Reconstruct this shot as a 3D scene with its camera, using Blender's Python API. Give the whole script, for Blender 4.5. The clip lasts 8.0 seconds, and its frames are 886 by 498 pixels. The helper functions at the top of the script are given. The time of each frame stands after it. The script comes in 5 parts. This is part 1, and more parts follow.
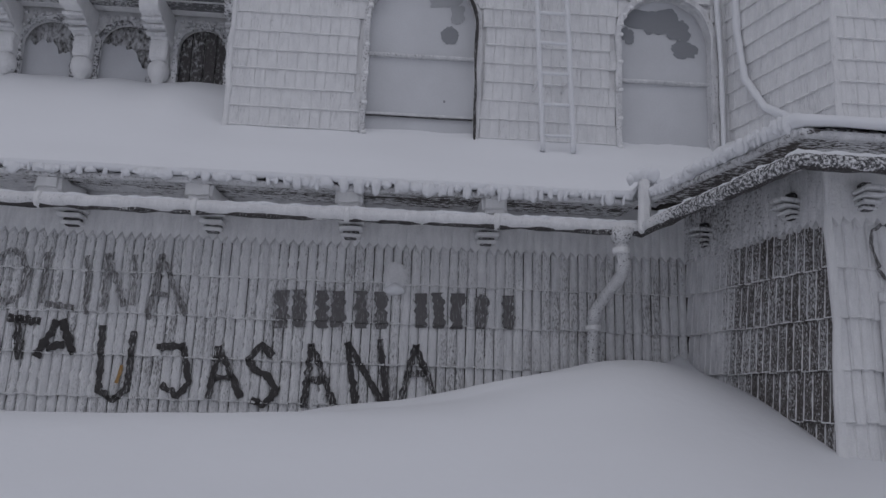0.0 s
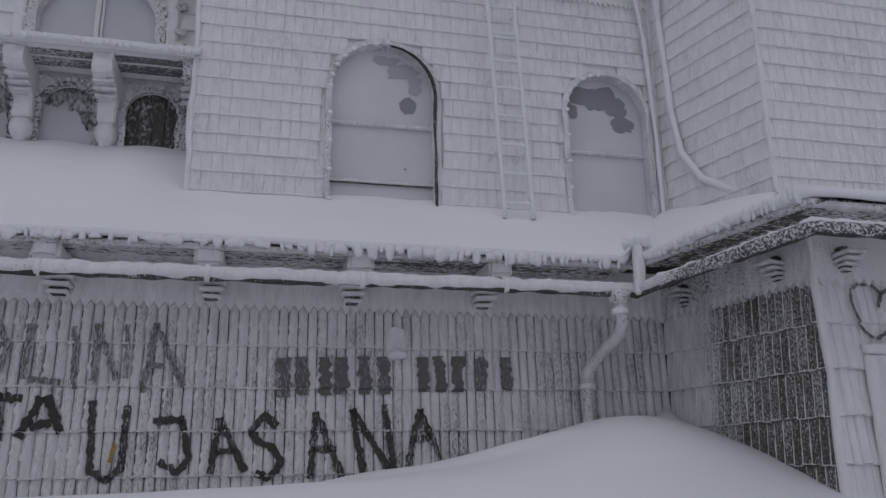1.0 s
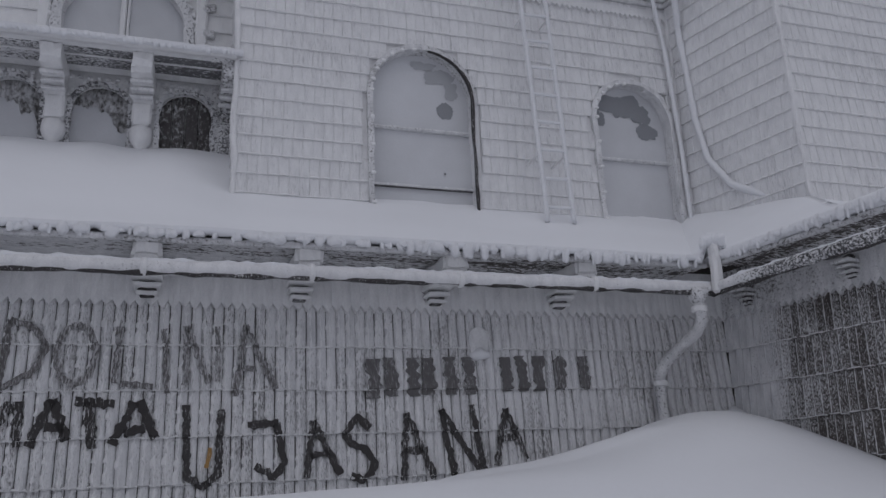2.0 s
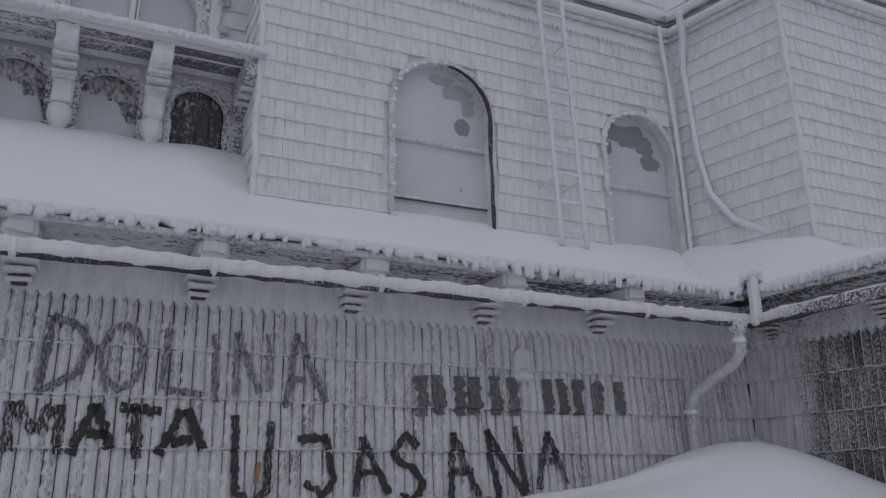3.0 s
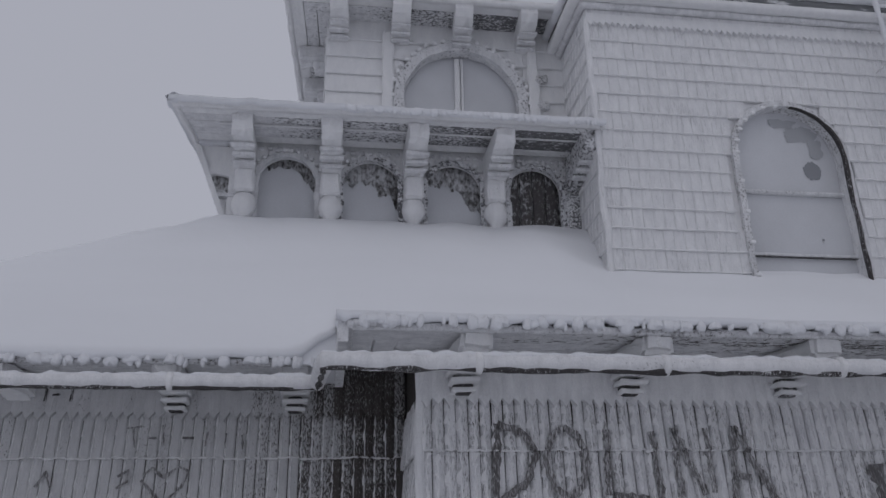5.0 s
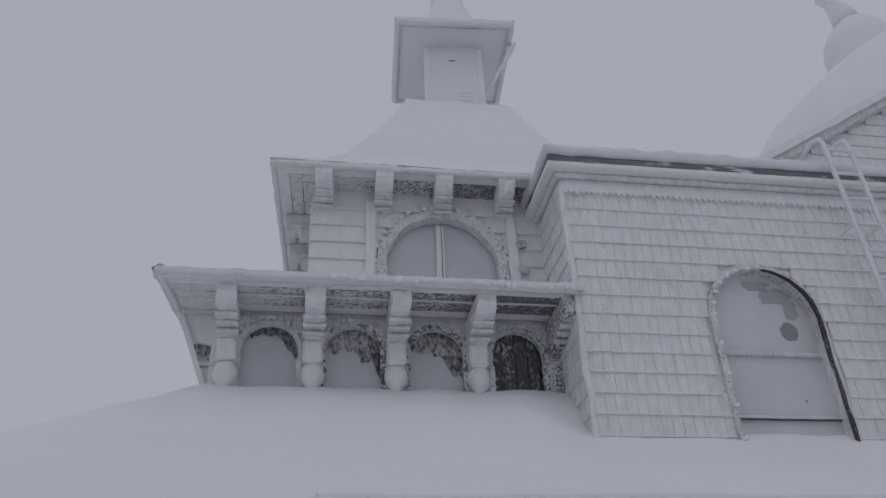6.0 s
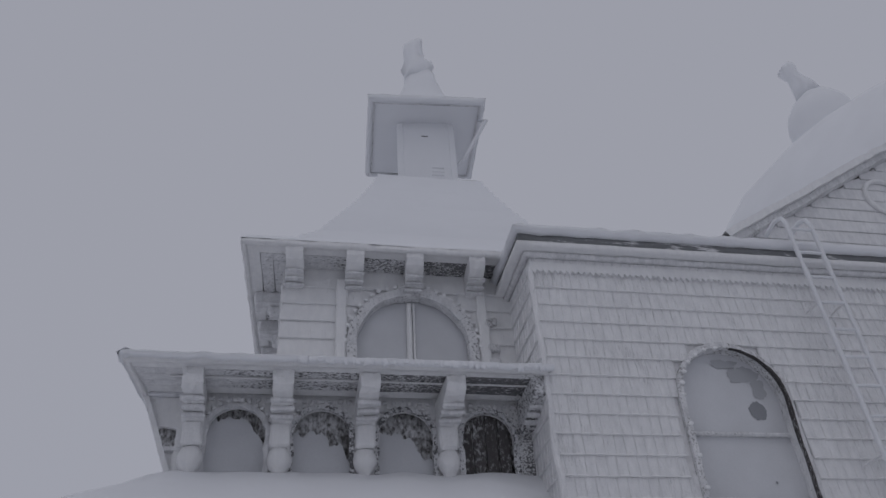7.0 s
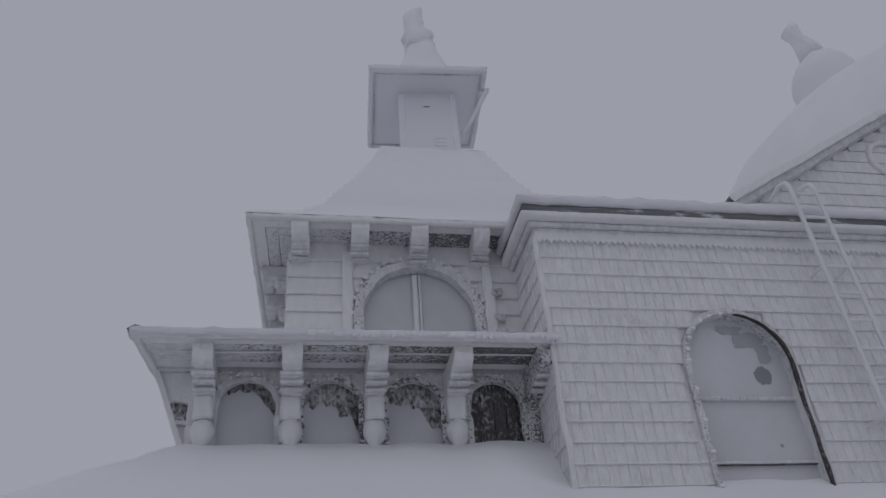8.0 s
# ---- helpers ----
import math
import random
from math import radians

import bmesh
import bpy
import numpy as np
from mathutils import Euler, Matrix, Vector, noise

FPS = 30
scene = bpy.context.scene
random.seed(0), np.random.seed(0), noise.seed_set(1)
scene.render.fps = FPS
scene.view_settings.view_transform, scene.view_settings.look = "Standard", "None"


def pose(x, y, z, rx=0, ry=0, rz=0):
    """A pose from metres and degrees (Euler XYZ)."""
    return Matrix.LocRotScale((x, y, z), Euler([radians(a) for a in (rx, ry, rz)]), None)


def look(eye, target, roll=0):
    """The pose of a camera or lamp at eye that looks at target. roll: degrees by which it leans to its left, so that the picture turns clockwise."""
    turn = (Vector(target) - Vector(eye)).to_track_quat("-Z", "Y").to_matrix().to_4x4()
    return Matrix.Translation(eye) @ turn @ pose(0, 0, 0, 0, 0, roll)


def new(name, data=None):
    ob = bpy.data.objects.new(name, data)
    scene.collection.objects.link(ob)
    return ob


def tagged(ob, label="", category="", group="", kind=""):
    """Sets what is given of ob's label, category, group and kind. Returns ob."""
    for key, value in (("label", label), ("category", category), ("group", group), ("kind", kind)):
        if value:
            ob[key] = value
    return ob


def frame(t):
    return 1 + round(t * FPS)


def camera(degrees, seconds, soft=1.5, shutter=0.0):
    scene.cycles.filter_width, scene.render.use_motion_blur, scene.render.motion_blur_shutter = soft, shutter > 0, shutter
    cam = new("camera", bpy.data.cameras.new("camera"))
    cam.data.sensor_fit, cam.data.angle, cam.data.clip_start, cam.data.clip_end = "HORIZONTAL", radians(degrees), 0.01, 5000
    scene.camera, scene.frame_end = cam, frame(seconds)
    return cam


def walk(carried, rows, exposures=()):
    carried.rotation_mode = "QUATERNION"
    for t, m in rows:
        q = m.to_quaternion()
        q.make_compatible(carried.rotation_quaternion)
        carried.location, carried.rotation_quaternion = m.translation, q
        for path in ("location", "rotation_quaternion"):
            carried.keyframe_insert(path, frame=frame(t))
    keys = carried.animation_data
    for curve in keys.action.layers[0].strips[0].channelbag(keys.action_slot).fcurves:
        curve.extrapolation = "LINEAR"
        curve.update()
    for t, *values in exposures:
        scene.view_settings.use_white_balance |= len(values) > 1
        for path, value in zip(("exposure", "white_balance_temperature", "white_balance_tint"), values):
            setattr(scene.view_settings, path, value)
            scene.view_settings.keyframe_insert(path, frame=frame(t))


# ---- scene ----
cam = camera(57.6, 8.0)
PATH = [
    (0, (0.36, -5.582, 2.025), (0.477, -3.623, 2.411), 2.0),
    (0.5, (-0.094, -5.52, 1.988), (0.181, -3.594, 2.454), 4.0),
    (1, (-0.627, -5.552, 1.978), (-0.174, -3.682, 2.526), -1.0),
    (1.5, (-1.118, -5.467, 1.92), (-0.651, -3.595, 2.445), 2.1),
    (1.7, (-1.331, -5.398, 1.914), (-0.797, -3.559, 2.492), -0.3),
    (2.8, (-2.334, -4.928, 1.931), (-1.592, -3.164, 2.51), -2.0),
    (3, (-2.471, -4.85, 1.961), (-1.669, -3.122, 2.571), -1.0),
    (3.5, (-2.864, -4.633, 2.048), (-2.415, -2.756, 2.572), -1.4),
    (4, (-3.196, -4.451, 2.155), (-2.901, -2.538, 2.659), 2.3),
    (4.2, (-3.307, -4.389, 2.142), (-3.05, -2.478, 2.675), 2.0),
    (5.3, (-3.548, -4.376, 2.381), (-3.265, -2.57, 3.192), -1.8),
    (5.5, (-3.558, -4.383, 2.411), (-3.275, -2.607, 3.287), -1.2),
    (6, (-3.521, -4.484, 2.399), (-3.224, -2.812, 3.455), -2.6),
    (6.5, (-3.498, -4.552, 2.462), (-3.185, -2.961, 3.633), -4.0),
    (7, (-3.465, -4.622, 2.53), (-3.121, -3.042, 3.708), -3.9),
    (7.5, (-3.454, -4.673, 2.574), (-3.095, -3.127, 3.79), -3.9),
    (8, (-3.492, -4.649, 2.539), (-3.151, -3.024, 3.654), -4.7),
]
walk(cam, [(t, look(eye, target, roll)) for t, eye, target, roll in PATH], [(0, 0.02), (4.2, 0.04), (5.4, 0.05), (6.1, 0.02), (7.0, -0.16), (8.0, -0.18)])

# ---- world and light ----
world = bpy.data.worlds.new("overcast_sky")
scene.world = world
world.use_nodes = True
wn, wl = world.node_tree.nodes, world.node_tree.links
sky = wn.new("ShaderNodeTexSky")
sky.sky_type = 'NISHITA'
sky.sun_disc = False
sky.sun_elevation, sky.sun_rotation = radians(50), radians(200)
haze = wn.new("ShaderNodeMixRGB")
haze.inputs[0].default_value = 0.997
haze.inputs[2].default_value = (0.365, 0.374, 0.431, 1)
wl.new(sky.outputs[0], haze.inputs[1])
wl.new(haze.outputs[0], wn["Background"].inputs[0])
wn["Background"].inputs[1].default_value = 1.0

sun = new("sun", bpy.data.lights.new("sun", "SUN"))
sun.data.energy = 0.2
sun.data.angle = radians(60)
sun.data.color = (1.0, 0.98, 0.96)
sun.matrix_world = look((-3, -8, 14), (0, 0, 0))

# ---- materials ----


def nodes_of(name):
    m = bpy.data.materials.new(name)
    m.use_nodes = True
    return m, m.node_tree.nodes, m.node_tree.links, m.node_tree.nodes["Principled BSDF"]


def noise_tex(n, l, scale, detail=4, stretch=(1, 1, 1), rough=0.6, space="Object"):
    tc = n.new("ShaderNodeTexCoord")
    mp = n.new("ShaderNodeMapping")
    mp.inputs["Scale"].default_value = stretch
    if space == "World":
        geo = n.new("ShaderNodeNewGeometry")
        l.new(geo.outputs["Position"], mp.inputs[0])
    else:
        l.new(tc.outputs["Object"], mp.inputs[0])
    t = n.new("ShaderNodeTexNoise")
    t.inputs["Scale"].default_value, t.inputs["Detail"].default_value, t.inputs["Roughness"].default_value = scale, detail, rough
    l.new(mp.outputs[0], t.inputs[0])
    return t.outputs[0]


def mathn(n, l, op, a, b, clamp=False):
    m = n.new("ShaderNodeMath")
    m.operation, m.use_clamp = op, clamp
    for i, v in enumerate((a, b)):
        if isinstance(v, (int, float)):
            m.inputs[i].default_value = v
        else:
            l.new(v, m.inputs[i])
    return m.outputs[0]


def ramp(n, l, fac, a, b):
    m = n.new("ShaderNodeMapRange")
    m.inputs[1].default_value, m.inputs[2].default_value = a, b
    l.new(fac, m.inputs[0])
    return m.outputs[0]


def mixc(n, l, fac, a, b):
    m = n.new("ShaderNodeMixRGB")
    if isinstance(fac, (int, float)):
        m.inputs[0].default_value = fac
    else:
        l.new(fac, m.inputs[0])
    for i, v in ((1, a), (2, b)):
        if isinstance(v, tuple):
            m.inputs[i].default_value = (*v, 1)
        else:
            l.new(v, m.inputs[i])
    return m.outputs[0]


RIME = (0.86, 0.86, 0.87)
RIME_GREY = (0.53, 0.535, 0.55)
WOOD = (0.075, 0.068, 0.064)


def rimed(name, cover, wood=WOOD, grain=60.0, stretch=(1, 1, 1), bump=0.45, zones=(), soft=0.10, big=1.3, patch=0.55, white=1.0, even=0.0, spread=0.10):
    """Wood or metal under rime: cover is the share of the surface that the rime hides.
    zones: (axis, from, to, change) alters the cover along a world axis."""
    m, n, l, p = nodes_of(name)
    fine = noise_tex(n, l, grain, 5, stretch, 0.65, "World")
    broad = noise_tex(n, l, big, 3, (1, 1, 1), 0.55, "World")
    info = n.new("ShaderNodeObjectInfo")
    rnd = mathn(n, l, "MULTIPLY", mathn(n, l, "SUBTRACT", info.outputs["Random"], 0.5), spread)
    f = mathn(n, l, "ADD", fine, mathn(n, l, "MULTIPLY", mathn(n, l, "SUBTRACT", broad, 0.5), patch))
    f = mathn(n, l, "ADD", f, rnd)
    f = mathn(n, l, "ADD", f, cover - 0.5)
    if zones:
        geo = n.new("ShaderNodeNewGeometry")
        sep = n.new("ShaderNodeSeparateXYZ")
        l.new(geo.outputs["Position"], sep.inputs[0])
        for axis, a, b, change in zones:
            f = mathn(n, l, "ADD", f, mathn(n, l, "MULTIPLY", ramp(n, l, sep.outputs["XYZ".index(axis)], a, b), change))
    fac = ramp(n, l, f, 0.5 - soft, 0.5 + soft)
    mid = noise_tex(n, l, 14, 4, (1, 1, 0.35), 0.6, "World")
    grit = noise_tex(n, l, 130, 3, (1, 1, 0.7), 0.7, "World")
    mid = mathn(n, l, "ADD", mathn(n, l, "MULTIPLY", mid, 0.6), mathn(n, l, "MULTIPLY", grit, 0.4))
    rime = mixc(n, l, ramp(n, l, mid, 0.32, 0.66), tuple((c + (d - c) * even) * white for c, d in zip(RIME_GREY, RIME)), tuple(min(0.9, c * white) for c in RIME))
    col = mixc(n, l, fac, mixc(n, l, ramp(n, l, fine, 0.2, 0.8), wood, tuple(c * 1.7 for c in wood)), rime)
    l.new(col, p.inputs["Base Color"])
    p.inputs["Roughness"].default_value = 0.85
    p.inputs["Specular IOR Level"].default_value = 0.25
    b = n.new("ShaderNodeBump")
    b.inputs["Strength"].default_value, b.inputs["Distance"].default_value = bump, 0.02
    lump = noise_tex(n, l, 34, 3, (1, 1, 0.8), 0.6, "World")
    l.new(mathn(n, l, "ADD", mathn(n, l, "ADD", mathn(n, l, "ADD", fac, fine), mathn(n, l, "MULTIPLY", grit, 0.9)), mathn(n, l, "MULTIPLY", lump, 1.1)), b.inputs["Height"])
    l.new(b.outputs[0], p.inputs["Normal"])
    return m


def snowy(name, color=(0.82, 0.83, 0.855), grain=9.0, bump=0.12):
    m, n, l, p = nodes_of(name)
    a = noise_tex(n, l, grain, 5, (1, 1, 1), 0.6, "World")
    c = noise_tex(n, l, 0.9, 3, (0.4, 1.3, 1), 0.5, "World")
    col = mixc(n, l, ramp(n, l, c, 0.3, 0.7), tuple(v * 0.955 for v in color), color)
    l.new(col, p.inputs["Base Color"])
    p.inputs["Roughness"].default_value = 0.75
    p.inputs["Specular IOR Level"].default_value = 0.2
    p.inputs["Subsurface Weight"].default_value = 0.0
    b = n.new("ShaderNodeBump")
    b.inputs["Strength"].default_value, b.inputs["Distance"].default_value = bump, 0.03
    l.new(mathn(n, l, "ADD", a, mathn(n, l, "MULTIPLY", c, 1.5)), b.inputs["Height"])
    l.new(b.outputs[0], p.inputs["Normal"])
    return m


SNOW = snowy("snow")
LUMP = snowy("clotted_snow", (0.80, 0.81, 0.835), 40, 0.5)
M_LOW = rimed("rimed_shingle", 0.645, white=1.0, stretch=(2.0, 2.0, 0.45), grain=75, soft=0.11, spread=0.14, even=0.2, big=2.2, patch=0.40, zones=(("X", -0.8, 0.8, 0.0), ("Z", 2.6, 3.3, 0.04)))
M_RIB = rimed("rime_rib", 1.0, grain=48, stretch=(1.3, 1.3, 0.8), white=1.14, even=0.6, soft=0.16, bump=0.5)
M_THIN_RIB = rimed("thin_rib", 0.90, grain=80, white=1.1, even=0.5, soft=0.10)
M_FRIEZE = rimed("rimed_frieze", 0.84, grain=80, soft=0.14, white=1.04, even=0.4)
M_SIDE = rimed("stripped_shingle", 0.50, soft=0.05, stretch=(1.9, 1.9, 0.6), grain=95, patch=0.25, spread=0.08, zones=(("Y", -0.30, -0.80, -0.08), ("Y", -0.60, -0.10, 0.22)))
# Rime thins toward the inner corner; greyer throughout for the recess's shade.
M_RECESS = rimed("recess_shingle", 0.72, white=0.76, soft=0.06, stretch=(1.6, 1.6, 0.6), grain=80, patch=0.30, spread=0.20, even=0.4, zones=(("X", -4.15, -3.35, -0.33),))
M_UP = rimed("white_shingle", 0.78, wood=(0.32, 0.32, 0.335), white=1.04, stretch=(2.2, 2.2, 0.35), grain=30, soft=0.20, even=0.5, bump=0.55, patch=0.5)
M_TRIM = rimed("rimed_trim", 0.66, grain=50)
M_TRIMW = rimed("rimed_trim_white", 0.90, white=1.12, grain=45, soft=0.16, even=0.55, bump=0.6)
# Thick pale rime; on the lantern its paleness also stands for fog.
M_THICK = snowy("thick_rime", (0.80, 0.81, 0.835), 45, 0.35)
M_SOFFIT = rimed("soffit_boards", 0.50, zones=(("X", -0.8, -3.3, 0.2),), grain=34, stretch=(0.6, 1.2, 1.2), soft=0.05, patch=0.4)
# Wood of the upper parts, lightened to stand for the fog around them.
HAZED_WOOD = (0.13, 0.13, 0.135)
M_SOFUP = rimed("hazed_soffit", 0.86, zones=(("X", -4.4, -4.0, -0.24), ("X", -4.0, -1.5, -0.22), ("Z", 6.4, 7.2, 0.06)), wood=HAZED_WOOD, grain=45, stretch=(0.7, 1.0, 1.0), soft=0.06, patch=0.35)
M_POCK = rimed("pocked_rime", 0.70, wood=HAZED_WOOD, grain=36, soft=0.04, patch=0.3)
M_ARC = rimed("arcade_rime", 0.92, wood=HAZED_WOOD, grain=44, soft=0.05, patch=0.3, white=1.08, even=0.4, zones=(("X", -1.95, -1.25, -0.42),))
M_POCKD = rimed("pocked_dark", 0.52, wood=HAZED_WOOD, grain=36, soft=0.04, patch=0.3)
M_GUT = rimed("rimed_gutter", 0.73, wood=(0.06, 0.06, 0.062), grain=65, patch=0.25, soft=0.07, even=0.3, zones=(("X", 1.9, 2.0, -0.22),))
M_DARK = rimed("scraped_wood", 0.37, wood=(0.045, 0.042, 0.042), grain=60, stretch=(2.2, 2.2, 0.35), patch=0.3, soft=0.06)
M_HALF = rimed("half_scraped_wood", 0.39, wood=(0.05, 0.047, 0.047), grain=60, stretch=(2.2, 2.2, 0.35), patch=0.4, soft=0.06)
M_FAINT = rimed("thinly_scraped_wood", 0.41, wood=(0.105, 0.10, 0.10), grain=60, stretch=(2.2, 2.2, 0.4), soft=0.12, patch=0.15)


def frosted(name, color, spots=0.12):
    """Glass blind with even frost: smooth, with a fine grain and broad clouding."""
    m, n, l, p = nodes_of(name)
    a = noise_tex(n, l, 90, 4, (1, 1, 1), 0.7, "World")
    c = noise_tex(n, l, 1.6, 3, (1, 1, 1), 0.5, "World")
    f = mathn(n, l, "ADD", mathn(n, l, "MULTIPLY", a, spots * 2), mathn(n, l, "MULTIPLY", c, 1 - spots * 2))
    l.new(mixc(n, l, ramp(n, l, f, 0.3, 0.7), tuple(v * 0.80 for v in color), color), p.inputs["Base Color"])
    p.inputs["Roughness"].default_value = 0.55
    b = n.new("ShaderNodeBump")
    b.inputs["Strength"].default_value, b.inputs["Distance"].default_value = 0.12, 0.01
    l.new(a, b.inputs["Height"])
    l.new(b.outputs[0], p.inputs["Normal"])
    return m


M_WINGLASS = frosted("frosted_glass", (0.64, 0.65, 0.675), 0.2)
M_BROAD = rimed("broadly_scraped_wood", 0.33, wood=(0.11, 0.106, 0.107), grain=60, stretch=(2.2, 2.2, 0.3), patch=0.2, soft=0.10)
M_THIN = frosted("thin_frost", (0.42, 0.43, 0.45), 0.3)
# Back boards of the arches; the shade inside is put into their colour.
M_BACK = rimed("shadowed_back_boards", 0.47, wood=(0.12, 0.115, 0.112), grain=30, stretch=(1, 1, 0.6), soft=0.12)
M_CLEAR = frosted("thawed_glass", (0.27, 0.28, 0.30), 0.3)
M_PIPE = rimed("rimed_pipe", 0.58, wood=(0.05, 0.05, 0.052), grain=70, patch=0.35, soft=0.05)
# Door wood is lifted a little for the fog as well.
M_DOOR = rimed("dark_door_boards", 0.34, wood=(0.085, 0.08, 0.079), grain=38, stretch=(1, 1, 0.6), soft=0.10)
M_WOODWALL = rimed("wall_core", 0.30, grain=30)

# ---- mesh helpers ----


def mesh_of(name, bm, *mats):
    me = bpy.data.meshes.new(name)
    bm.to_mesh(me)
    bm.free()
    for m in mats:
        me.materials.append(m)
    return me


def smooth(ob):
    ob.data.polygons.foreach_set("use_smooth", [True] * len(ob.data.polygons))
    return ob


def thing(name, label, category, group="", kind="", at=(0, 0, 0)):
    ob = new(name)
    ob.location = at
    return tagged(ob, label, category, group, kind)


def part(name, bm, material, parent, label=""):
    mats = material if isinstance(material, (tuple, list)) else (material,)
    ob = new(name, mesh_of(name, bm, *mats))
    ob.parent = parent
    if parent is not None:
        ob.matrix_parent_inverse = Matrix.Translation(-world_loc(parent))
    return tagged(ob, label)


def world_loc(ob):
    v = Vector(ob.location)
    return Vector((0, 0, 0)) if ob.data is not None else v


def put(bm, verts, faces, mat=0):
    vs = [bm.verts.new(v) for v in verts]
    for f in faces:
        try:
            bm.faces.new([vs[i] for i in f]).material_index = mat
        except ValueError:
            pass
    return vs


BOX = ((0, 1, 3, 2), (4, 6, 7, 5), (0, 4, 5, 1), (2, 3, 7, 6), (0, 2, 6, 4), (1, 5, 7, 3))


def box(bm, x0, x1, y0, y1, z0, z1, mat=0, m=None):
    vs = [(x, y, z) for x in (x0, x1) for y in (y0, y1) for z in (z0, z1)]
    if m is not None:
        vs = [m @ Vector(v) for v in vs]
    return put(bm, vs, BOX, mat)


def rough_box(bm, x0, x1, y0, y1, z0, z1, cut=0.08, jitter=0.006, m=None, mat=0, seed=0):
    """A box whose faces are cut up, rounded and made uneven, as things under rime are."""
    t = bmesh.new()
    box(t, x0, x1, y0, y1, z0, z1)
    bmesh.ops.bevel(t, geom=t.edges[:], offset=min(0.25 * min(x1 - x0, y1 - y0, z1 - z0), 0.02), segments=1, affect="EDGES")
    long = [e for e in t.edges if e.calc_length() > cut * 1.5]
    if long:
        bmesh.ops.subdivide_edges(t, edges=long, cuts=min(12, max(1, int(max(e.calc_length() for e in long) / cut / 2))), use_grid_fill=True)
    for v in t.verts:
        d = noise.noise_vector((v.co + Vector((seed * 3.1, seed, 0))) * 9)
        v.co += d * jitter
    join(bm, t, m, mat)


def join(bm, t, m=None, mat=0):
    t.verts.index_update()
    vs = [bm.verts.new(m @ v.co if m is not None else v.co) for v in t.verts]
    for f in t.faces:
        bm.faces.new([vs[v.index] for v in f.verts]).material_index = mat
    t.free()


def tube(bm, pts, r, sides=10, jitter=0.0, mat=0, seed=0.0, cap=True):
    """A round bar along pts; r is one radius or one for each point."""
    pts = [Vector(p) for p in pts]
    rings = []
    a = None
    for i, p in enumerate(pts):
        d = (pts[min(i + 1, len(pts) - 1)] - pts[max(i - 1, 0)]).normalized()
        if a is None:
            a = d.cross(Vector((0, 0, 1)))
            a = a.normalized() if a.length > 0.05 else Vector((1, 0, 0))
        a = (a - d * a.dot(d)).normalized()
        b = d.cross(a).normalized()
        ri = r[i] if isinstance(r, (list, tuple)) else r
        ring = []
        for k in range(sides):
            an = 2 * math.pi * k / sides
            q = a * math.cos(an) + b * math.sin(an)
            k2 = 1 + jitter * noise.noise((p + q * 0.2) * 14 + Vector((seed, 0, 0)))
            ring.append(bm.verts.new(p + q * ri * k2))
        rings.append(ring)
    for u, v in zip(rings, rings[1:]):
        for k in range(sides):
            bm.faces.new((u[k], u[(k + 1) % sides], v[(k + 1) % sides], v[k])).material_index = mat
    if cap:
        bm.faces.new(rings[0][::-1]).material_index = mat
        bm.faces.new(rings[-1]).material_index = mat


def steps(a, b, size):
    n = max(1, int(abs(b - a) / size + 0.5))
    return [a + (b - a) * i / n for i in range(n + 1)]


def line(p, q, size):
    p, q = Vector(p), Vector(q)
    n = max(1, int((q - p).length / size + 0.5))
    return [p.lerp(q, i / n) for i in range(n + 1)]


def lathe(bm, profile, centre, sides=14, mat=0):
    cx, cy, cz = centre
    rings = [[bm.verts.new((cx + r * math.cos(2 * math.pi * k / sides), cy + r * math.sin(2 * math.pi * k / sides), cz + z)) for k in range(sides)] for r, z in profile]
    for u, v in zip(rings, rings[1:]):
        for k in range(sides):
            bm.faces.new((u[k], u[(k + 1) % sides], v[(k + 1) % sides], v[k])).material_index = mat
    bm.faces.new(rings[0][::-1]).material_index = mat
    bm.faces.new(rings[-1]).material_index = mat


def slab(bm, front, back, mat=0):
    """A solid between two polygons with the same number of corners."""
    n = len(front)
    f = [bm.verts.new(v) for v in front]
    b = [bm.verts.new(v) for v in back]
    bm.faces.new(f).material_index = mat
    bm.faces.new(b[::-1]).material_index = mat
    for i in range(n):
        j = (i + 1) % n
        bm.faces.new((f[j], f[i], b[i], b[j])).material_index = mat


def smoothmin(a, b, k):
    h = max(0.0, min(1.0, 0.5 + 0.5 * (b - a) / k))
    return b + (a - b) * h - k * h * (1 - h)


def blend(x, a, b):
    t = max(0.0, min(1.0, (x - a) / (b - a)))
    return t * t * (3 - 2 * t)


# ---- plan ----
WX0, WX1 = -3.02, 2.45          # the lower wall, on y = 0
ANX, ANY = 2.76, -1.36          # the outer corner of the annex
NX0, NX1, NY = -1.26, 3.47, 1.57  # the nave's wall above the roof
TX, TY = 3.82, 0.27             # the outer corner of the transept above
RECY = 0.9                      # the recessed wall beside the porch
GUTZ = 3.20
ROWZ = [2.86, 2.58, 2.30, 2.02, 1.74, 1.46]
BRX = [-2.79 + 0.945 * i for i in range(5)]

# ---- ground ----


